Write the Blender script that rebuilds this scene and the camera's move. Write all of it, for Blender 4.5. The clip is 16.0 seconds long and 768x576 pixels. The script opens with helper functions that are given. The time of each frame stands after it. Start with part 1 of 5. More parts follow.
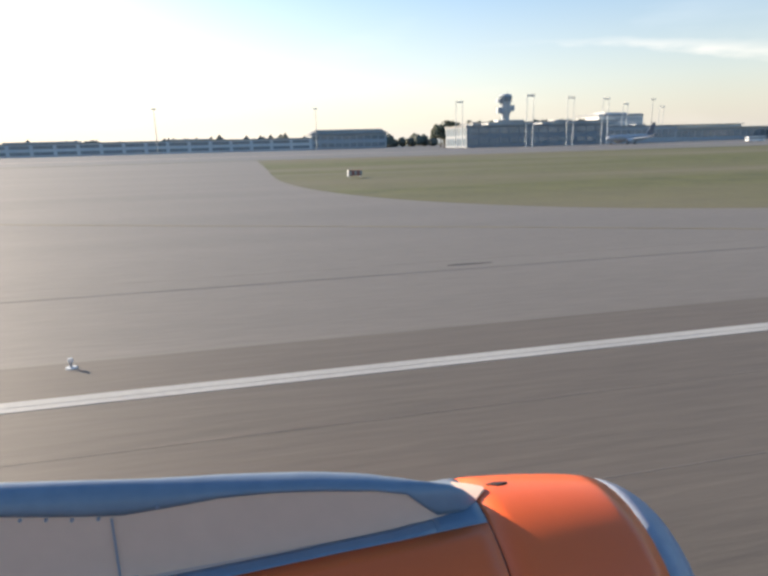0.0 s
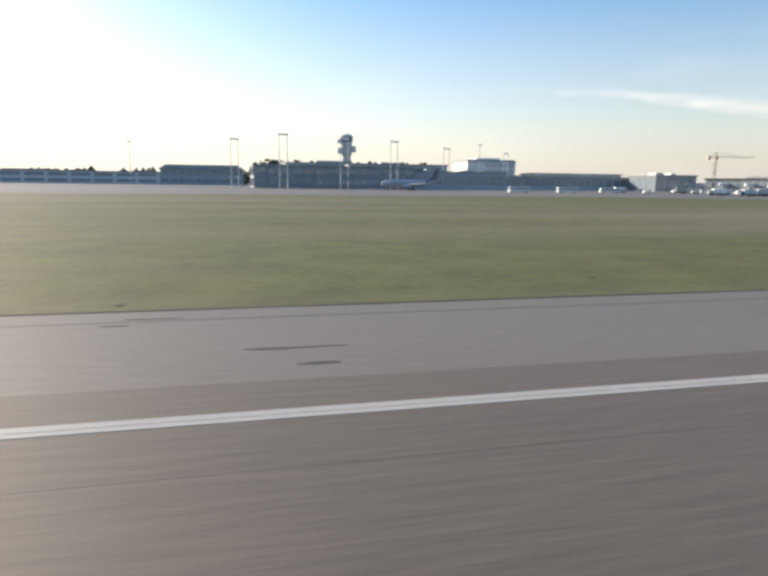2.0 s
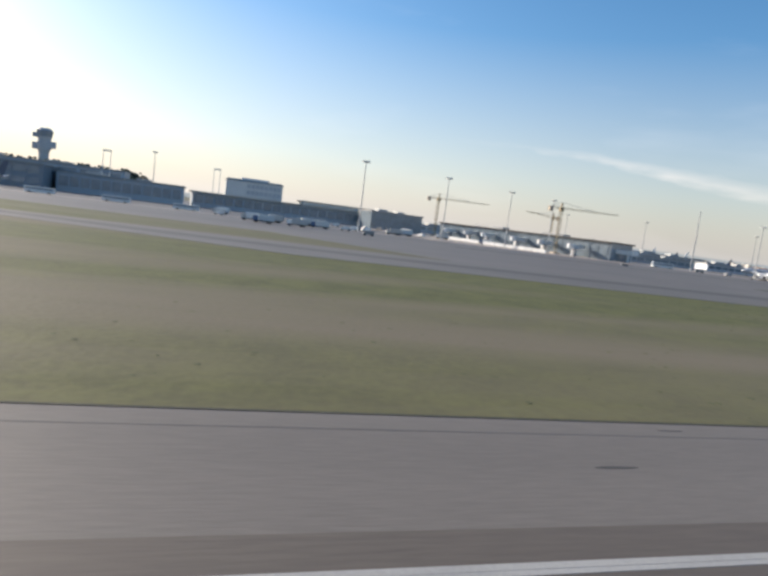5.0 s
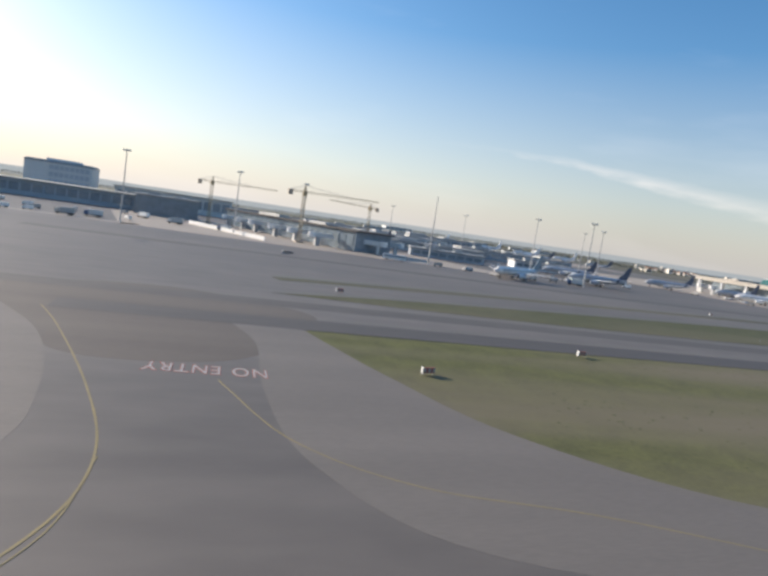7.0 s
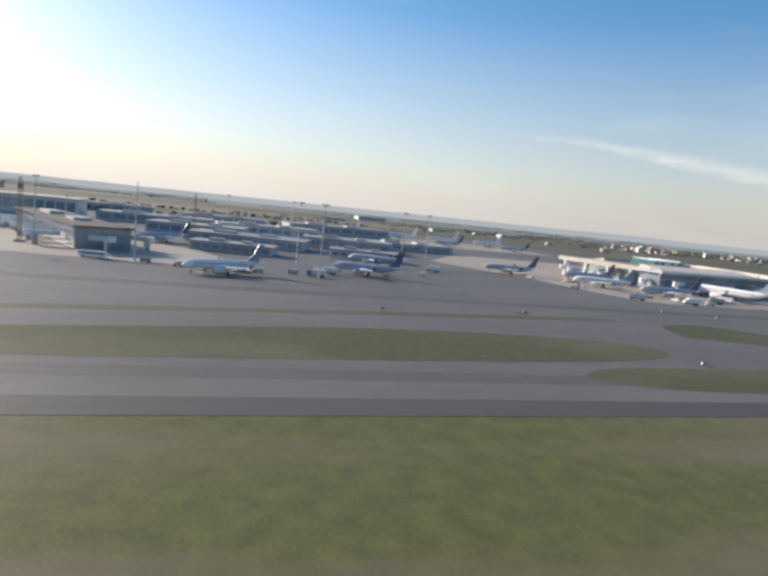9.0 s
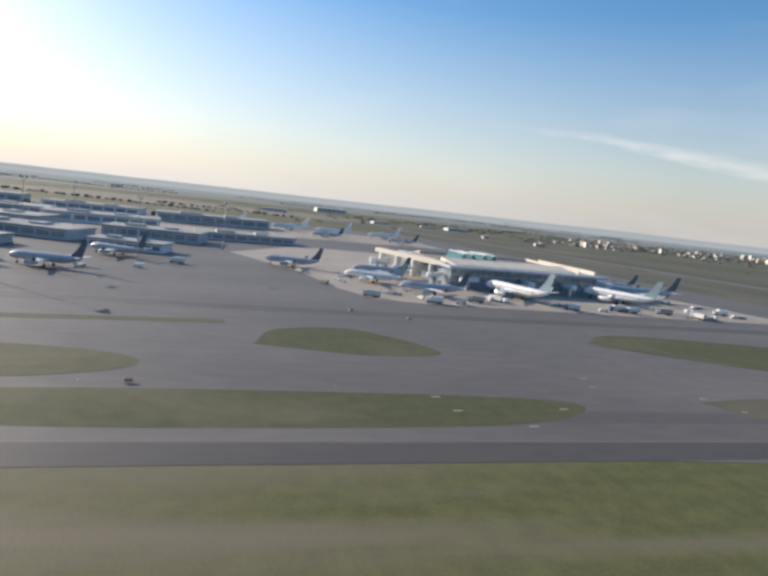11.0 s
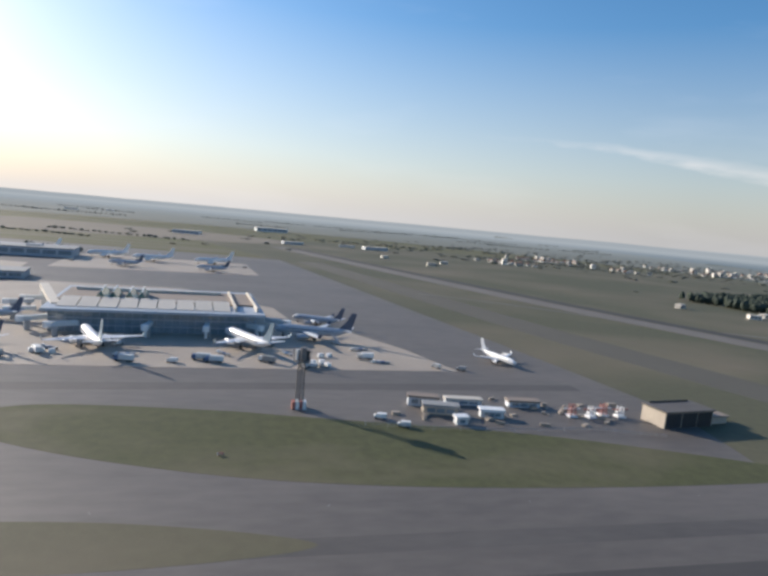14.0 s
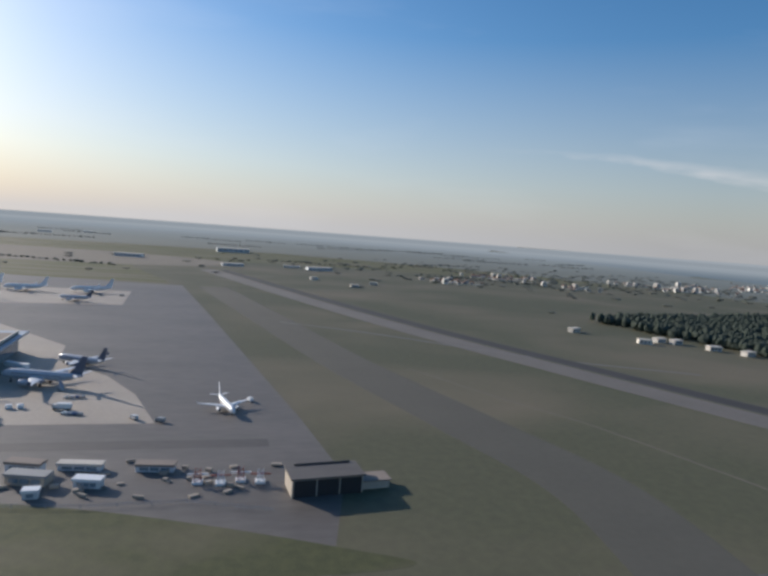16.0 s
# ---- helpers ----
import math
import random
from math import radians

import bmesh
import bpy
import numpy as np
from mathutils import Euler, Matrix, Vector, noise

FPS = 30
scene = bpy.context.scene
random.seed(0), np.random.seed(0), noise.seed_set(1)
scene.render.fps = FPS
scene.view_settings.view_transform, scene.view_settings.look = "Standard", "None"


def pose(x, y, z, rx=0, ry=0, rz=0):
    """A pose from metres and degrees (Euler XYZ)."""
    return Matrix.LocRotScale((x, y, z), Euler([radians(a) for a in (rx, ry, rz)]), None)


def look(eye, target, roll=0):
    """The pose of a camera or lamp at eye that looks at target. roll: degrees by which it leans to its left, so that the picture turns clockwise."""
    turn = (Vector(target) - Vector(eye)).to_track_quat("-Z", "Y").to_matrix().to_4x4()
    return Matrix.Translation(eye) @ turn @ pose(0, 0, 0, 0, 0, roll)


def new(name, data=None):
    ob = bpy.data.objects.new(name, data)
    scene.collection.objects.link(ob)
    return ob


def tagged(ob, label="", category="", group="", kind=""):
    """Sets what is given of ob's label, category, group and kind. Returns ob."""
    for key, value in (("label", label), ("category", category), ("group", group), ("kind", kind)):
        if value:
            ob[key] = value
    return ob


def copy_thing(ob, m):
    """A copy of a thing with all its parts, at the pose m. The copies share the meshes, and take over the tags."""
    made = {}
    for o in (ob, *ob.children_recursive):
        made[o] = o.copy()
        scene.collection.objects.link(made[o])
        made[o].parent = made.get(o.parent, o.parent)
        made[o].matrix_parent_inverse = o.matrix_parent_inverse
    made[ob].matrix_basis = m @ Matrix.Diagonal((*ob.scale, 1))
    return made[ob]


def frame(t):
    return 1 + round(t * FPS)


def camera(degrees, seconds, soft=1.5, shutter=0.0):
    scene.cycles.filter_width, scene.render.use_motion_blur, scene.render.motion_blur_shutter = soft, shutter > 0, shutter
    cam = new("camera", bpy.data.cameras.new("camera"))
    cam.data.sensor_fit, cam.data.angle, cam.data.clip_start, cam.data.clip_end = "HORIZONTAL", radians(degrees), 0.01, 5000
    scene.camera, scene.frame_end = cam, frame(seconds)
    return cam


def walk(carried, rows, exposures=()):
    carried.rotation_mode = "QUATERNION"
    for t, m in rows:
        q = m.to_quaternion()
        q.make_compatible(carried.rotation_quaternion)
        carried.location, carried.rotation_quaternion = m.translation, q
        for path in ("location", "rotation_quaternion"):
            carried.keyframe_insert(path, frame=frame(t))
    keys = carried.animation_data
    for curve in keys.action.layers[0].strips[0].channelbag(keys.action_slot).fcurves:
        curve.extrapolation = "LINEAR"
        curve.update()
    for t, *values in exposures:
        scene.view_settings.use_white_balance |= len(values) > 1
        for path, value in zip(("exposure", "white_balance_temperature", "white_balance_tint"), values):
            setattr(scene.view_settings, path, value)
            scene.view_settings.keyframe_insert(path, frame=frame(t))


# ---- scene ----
# The runway runs along +x; the terminals lie towards +y. The place is laid out at 0.46 of its size.
cam = camera(65.2, 16.0, soft=3.1)
PATH = [
    (0, (0.00, -0.00, 2.10), (2.137, 9.485, -0.238), -1.47),
    (0.5, (17.77, -0.00, 2.09), (19.788, 9.523, -0.195), -1.21),
    (1, (35.56, -0.00, 2.09), (37.584, 9.547, -0.095), -0.76),
    (1.5, (53.39, -0.00, 2.09), (55.573, 9.551, 0.090), 0.52),
    (2, (71.25, -0.00, 2.11), (73.513, 9.586, 0.382), 0.74),
    (2.5, (89.14, -0.00, 2.14), (91.480, 9.603, 0.618), 2.24),
    (3, (107.06, -0.00, 2.21), (109.492, 9.605, 0.852), 3.74),
    (3.5, (125.02, -0.00, 2.39), (127.424, 9.633, 1.198), 5.12),
    (3.7, (132.21, -0.00, 2.49), (134.648, 9.627, 1.322), 5.57),
    (4.4, (157.41, -0.01, 2.89), (160.035, 9.573, 1.755), 6.44),
    (5.1, (182.68, -0.08, 3.68), (185.482, 9.460, 2.574), 7.31),
    (5.8, (208.01, -0.20, 5.11), (210.990, 9.281, 4.041), 8.17),
    (6, (215.26, -0.25, 5.65), (218.329, 9.202, 4.562), 8.42),
    (6.5, (233.40, -0.40, 7.16), (236.545, 9.036, 6.080), 8.89),
    (7, (251.57, -0.57, 8.75), (254.698, 8.869, 7.686), 8.53),
    (7.5, (269.78, -0.78, 10.31), (272.873, 8.673, 9.257), 7.59),
    (8, (288.01, -1.02, 12.06), (290.942, 8.477, 10.937), 6.85),
    (8.5, (306.28, -1.29, 14.18), (309.015, 8.247, 12.956), 6.62),
    (9, (324.58, -1.60, 16.34), (327.384, 7.915, 15.078), 5.86),
    (9.2, (331.91, -1.73, 17.10), (334.764, 7.767, 15.840), 6.06),
    (9.9, (357.60, -2.24, 19.11), (360.397, 7.272, 17.802), 6.16),
    (10.6, (383.35, -2.81, 20.66), (386.091, 6.710, 19.310), 6.25),
    (11.3, (409.16, -3.45, 22.71), (411.847, 6.081, 21.320), 6.35),
    (11.5, (416.54, -3.65, 23.56), (419.227, 5.891, 22.192), 6.13),
    (12, (435.03, -4.16, 26.10), (437.778, 5.360, 24.735), 6.34),
    (12.5, (453.55, -4.71, 28.84), (456.297, 4.813, 27.484), 6.17),
    (13, (472.10, -5.29, 31.38), (474.718, 4.272, 30.067), 5.96),
    (13.5, (490.68, -5.91, 33.81), (493.170, 3.695, 32.553), 5.60),
    (14, (509.29, -6.56, 36.32), (511.721, 3.069, 35.159), 5.21),
    (14.5, (527.94, -7.25, 39.01), (530.281, 2.418, 38.015), 4.96),
    (15, (546.61, -7.98, 41.89), (548.877, 1.718, 40.964), 4.75),
    (15.5, (565.32, -8.74, 44.63), (567.476, 0.981, 43.735), 4.39),
    (16, (584.05, -9.54, 47.12), (586.252, 0.169, 46.181), 4.26),
]
EXPOSURES = [(0, 0.92, 7150, 13), (2, 0.84, 7050, 13), (3.7, 0.64, 6850, 13), (8, 0.54, 6700, 13), (12.5, 0.46, 6550, 13), (14.5, 0.30, 6350, 13), (16, 0.02, 6200, 13)]
walk(cam, [(t, look(eye, aim, roll)) for t, eye, aim, roll in PATH], EXPOSURES)

# ---- sky, sun ----
SUN_EL, SUN_AZ = 19.5, -46.0  # degrees up; degrees from +y, to the left below zero
world = bpy.data.worlds.new("sky")
scene.world = world
world.use_nodes = True
wn, wl = world.node_tree.nodes, world.node_tree.links
sky = wn.new("ShaderNodeTexSky")
sky.sky_type, sky.sun_disc = "NISHITA", False
sky.sun_elevation, sky.sun_rotation = radians(SUN_EL), radians(SUN_AZ)
sky.altitude, sky.air_density, sky.dust_density, sky.ozone_density = 0, 1.0, 0.9, 2.0
wn["Background"].inputs["Strength"].default_value = 0.13
# thin cirrus, drawn out along the horizon
wco, wmap, wnoise, wramp, wmix = (wn.new("ShaderNode" + k) for k in ("TexCoord", "Mapping", "TexNoise", "ValToRGB", "MixRGB"))
wmap.inputs["Scale"].default_value = (2.2, 2.2, 11)
wmap.inputs["Rotation"].default_value = (0.1, -0.12, 0.3)
wnoise.inputs["Scale"].default_value, wnoise.inputs["Detail"].default_value = 1.4, 6
wramp.color_ramp.elements[0].position, wramp.color_ramp.elements[1].position = 0.52, 0.85
wramp.color_ramp.elements[1].color = (0.12, 0.12, 0.12, 1)
wmix.inputs["Color2"].default_value = (6.5, 6.6, 6.8, 1)
wl.new(wco.outputs["Generated"], wmap.inputs["Vector"])
wl.new(wmap.outputs["Vector"], wnoise.inputs["Vector"])
wl.new(wnoise.outputs["Fac"], wramp.inputs["Fac"])
wl.new(wramp.outputs["Color"], wmix.inputs["Fac"])
# whitish haze low over the horizon, deeper blue overhead
wsat, wsep, whaze, wpale = (wn.new("ShaderNode" + k) for k in ("HueSaturation", "SeparateXYZ", "ValToRGB", "MixRGB"))
wsat.inputs["Saturation"].default_value, wsat.inputs["Value"].default_value = 1.33, 0.98
whaze.color_ramp.elements[0].position, whaze.color_ramp.elements[0].color = 0.0, (0.95, 0.95, 0.95, 1)
whaze.color_ramp.elements[1].position, whaze.color_ramp.elements[1].color = 0.30, (0, 0, 0, 1)
mid = whaze.color_ramp.elements.new(0.09)
mid.color = (0.56, 0.56, 0.56, 1)
# the haze glares towards the sun and is duller away from it
wdot, wside, wtint = (wn.new("ShaderNode" + k) for k in ("VectorMath", "MapRange", "MixRGB"))
wdot.operation = "DOT_PRODUCT"
wdot.inputs[1].default_value = (math.sin(radians(SUN_AZ)), math.cos(radians(SUN_AZ)), 0)
wside.inputs["From Min"].default_value, wside.inputs["From Max"].default_value = 0.05, 0.95
wtint.inputs["Color1"].default_value, wtint.inputs["Color2"].default_value = (3.1, 3.1, 3.05, 1), (4.8, 4.75, 4.65, 1)
wl.new(wco.outputs["Generated"], wdot.inputs[0])
wl.new(wdot.outputs["Value"], wside.inputs["Value"])
wl.new(wside.outputs["Result"], wtint.inputs["Fac"])
wl.new(wtint.outputs["Color"], wpale.inputs["Color2"])
wl.new(sky.outputs["Color"], wsat.inputs["Color"])
wl.new(wco.outputs["Generated"], wsep.inputs["Vector"])
wl.new(wsep.outputs["Z"], whaze.inputs["Fac"])
wl.new(whaze.outputs["Color"], wpale.inputs["Fac"])
wl.new(wsat.outputs["Color"], wpale.inputs["Color1"])
wl.new(wpale.outputs["Color"], wmix.inputs["Color1"])


def world_math(op, a, b=None, c=None, clamp=False):
    """A math node of the sky; each input is a number or another node's output."""
    node = wn.new("ShaderNodeMath")
    node.operation, node.use_clamp = op, clamp
    for k, v in enumerate((a, b, c)):
        if isinstance(v, (int, float)):
            node.inputs[k].default_value = v
        elif v is not None:
            wl.new(v, node.inputs[k])
    return node.outputs[0]


# one long wisp of cirrus, thin at its head and broader along its falling tail
wx, wy, wz = (wsep.outputs[k] for k in "XYZ")
azim = world_math("MULTIPLY", world_math("ARCTAN2", wx, wy), 180 / math.pi)
past = world_math("SUBTRACT", azim, 34.0)
spine = world_math("MINIMUM", world_math("MULTIPLY_ADD", past, -0.0008, 0.1345), world_math("MULTIPLY_ADD", past, -0.0027, 0.1345))
wide = world_math("MAXIMUM", world_math("MULTIPLY_ADD", past, 0.0006, 0.0085), 0.005)
wisp = wn.new("ShaderNodeTexNoise")
wisp.inputs["Scale"].default_value, wisp.inputs["Detail"].default_value = 9, 6
wl.new(wmap.outputs["Vector"], wisp.inputs["Vector"])
off = world_math("ADD", world_math("SUBTRACT", wz, spine), world_math("MULTIPLY_ADD", wisp.outputs["Fac"], 0.016, -0.008))
body = world_math("SUBTRACT", 1.0, world_math("POWER", world_math("DIVIDE", world_math("ABSOLUTE", off), wide), 1.3), None, True)
head = world_math("DIVIDE", world_math("SUBTRACT", azim, 20.0), 18.0, None, True)
tail = world_math("DIVIDE", world_math("SUBTRACT", 66.0, azim), 24.0, None, True)
veil = world_math("MULTIPLY", world_math("MULTIPLY", body, world_math("POWER", head, 1.6)), world_math("MULTIPLY", tail, world_math("MULTIPLY_ADD", wisp.outputs["Fac"], 0.7, -0.08)))
wstreak = wn.new("ShaderNodeMixRGB")
wstreak.inputs["Color2"].default_value = (6.2, 5.9, 5.6, 1)
wl.new(veil, wstreak.inputs["Fac"])
wl.new(wmix.outputs["Color"], wstreak.inputs["Color1"])
wl.new(wstreak.outputs["Color"], wn["Background"].inputs["Color"])

sun_data = bpy.data.lights.new("sun", "SUN")
sun_data.energy, sun_data.angle, sun_data.color = 5.0, radians(0.6), (1.0, 0.91, 0.78)
sun = new("sun", sun_data)
to_sun = Vector((math.sin(radians(SUN_AZ)) * math.cos(radians(SUN_EL)), math.cos(radians(SUN_AZ)) * math.cos(radians(SUN_EL)), math.sin(radians(SUN_EL))))
sun.matrix_world = look(to_sun * 100, (0, 0, 0))


# ---- materials ----
def mat(name, a, b=None, rough=0.7, metal=0.0, scale=1.0, fine=12.0, bump=0.15, stretch=(1, 1, 1), spread=0.25, vary=0.0):
    """Two colours mixed by coarse and fine noise, with fine relief. stretch draws the noise out; vary: change from object to object."""
    m = bpy.data.materials.new(name)
    m.use_nodes = True
    n, k = m.node_tree.nodes, m.node_tree.links
    bs = n["Principled BSDF"]
    b = b or tuple(c * 0.8 for c in a)
    co, mp = n.new("ShaderNodeTexCoord"), n.new("ShaderNodeMapping")
    mp.inputs["Scale"].default_value = stretch
    big, small = n.new("ShaderNodeTexNoise"), n.new("ShaderNodeTexNoise")
    big.inputs["Scale"].default_value, big.inputs["Detail"].default_value = scale, 5
    small.inputs["Scale"].default_value, small.inputs["Detail"].default_value = scale * fine, 6
    both = n.new("ShaderNodeMix")
    both.inputs[0].default_value = 0.45
    ramp = n.new("ShaderNodeValToRGB")
    ramp.color_ramp.elements[0].position, ramp.color_ramp.elements[1].position = 0.5 - spread / 2, 0.5 + spread / 2
    ramp.color_ramp.elements[0].color, ramp.color_ramp.elements[1].color = (*b, 1), (*a, 1)
    k.new(co.outputs["Object"], mp.inputs["Vector"])
    for tex in (big, small):
        k.new(mp.outputs["Vector"], tex.inputs["Vector"])
    k.new(big.outputs["Fac"], both.inputs[2])
    k.new(small.outputs["Fac"], both.inputs[3])
    k.new(both.outputs[0], ramp.inputs["Fac"])
    out = ramp.outputs["Color"]
    if vary:
        info, hsv, add = n.new("ShaderNodeObjectInfo"), n.new("ShaderNodeHueSaturation"), n.new("ShaderNodeMath")
        add.operation = "MULTIPLY_ADD"
        add.inputs[1].default_value, add.inputs[2].default_value = vary, 1 - vary / 2
        k.new(info.outputs["Random"], add.inputs[0])
        k.new(add.outputs[0], hsv.inputs["Value"])
        k.new(out, hsv.inputs["Color"])
        out = hsv.outputs["Color"]
    k.new(out, bs.inputs["Base Color"])
    bs.inputs["Roughness"].default_value, bs.inputs["Metallic"].default_value = rough, metal
    if bump:
        bp = n.new("ShaderNodeBump")
        bp.inputs["Strength"].default_value, bp.inputs["Distance"].default_value = bump, 0.02
        k.new(small.outputs["Fac"], bp.inputs["Height"])
        k.new(bp.outputs["Normal"], bs.inputs["Normal"])
    return m


def grass_mat(name="grass", lush=(0.130, 0.131, 0.047), deep=(0.086, 0.088, 0.036), lo=0.42, hi=0.66, drawn=(0.012, 0.085, 1)):
    """Mown airfield grass: green and dry bands along the runway, wide patches and fine mottling."""
    m = mat(name, lush, deep, rough=0.9, scale=0.5, fine=7, bump=0.9, spread=0.23)
    n, k = m.node_tree.nodes, m.node_tree.links
    ramp, bs = n["Color Ramp"], n["Principled BSDF"]
    co, mp, tex, dry, mix = (n.new("ShaderNode" + s) for s in ("TexCoord", "Mapping", "TexNoise", "ValToRGB", "MixRGB"))
    mp.inputs["Scale"].default_value = drawn
    tex.inputs["Scale"].default_value, tex.inputs["Detail"].default_value, tex.inputs["Distortion"].default_value = 1.0, 7, 0.4
    dry.color_ramp.elements[0].position, dry.color_ramp.elements[1].position = lo, hi
    mix.inputs["Color2"].default_value = (0.172, 0.146, 0.100, 1)
    k.new(co.outputs["Object"], mp.inputs["Vector"])
    k.new(mp.outputs["Vector"], tex.inputs["Vector"])
    k.new(tex.outputs["Fac"], dry.inputs["Fac"])
    k.new(dry.outputs["Color"], mix.inputs["Fac"])
    k.new(ramp.outputs["Color"], mix.inputs["Color1"])
    k.new(mix.outputs["Color"], bs.inputs["Base Color"])
    bs.inputs["Specular IOR Level"].default_value, bs.inputs["Roughness"].default_value = 0.16, 0.7
    return m


def glass_mat(name, tint, rough=0.12):
    m = mat(name, tint, tuple(c * 0.7 for c in tint), rough=rough, scale=0.5, bump=0.03)
    m.node_tree.nodes["Principled BSDF"].inputs["Specular IOR Level"].default_value = 0.8
    return m


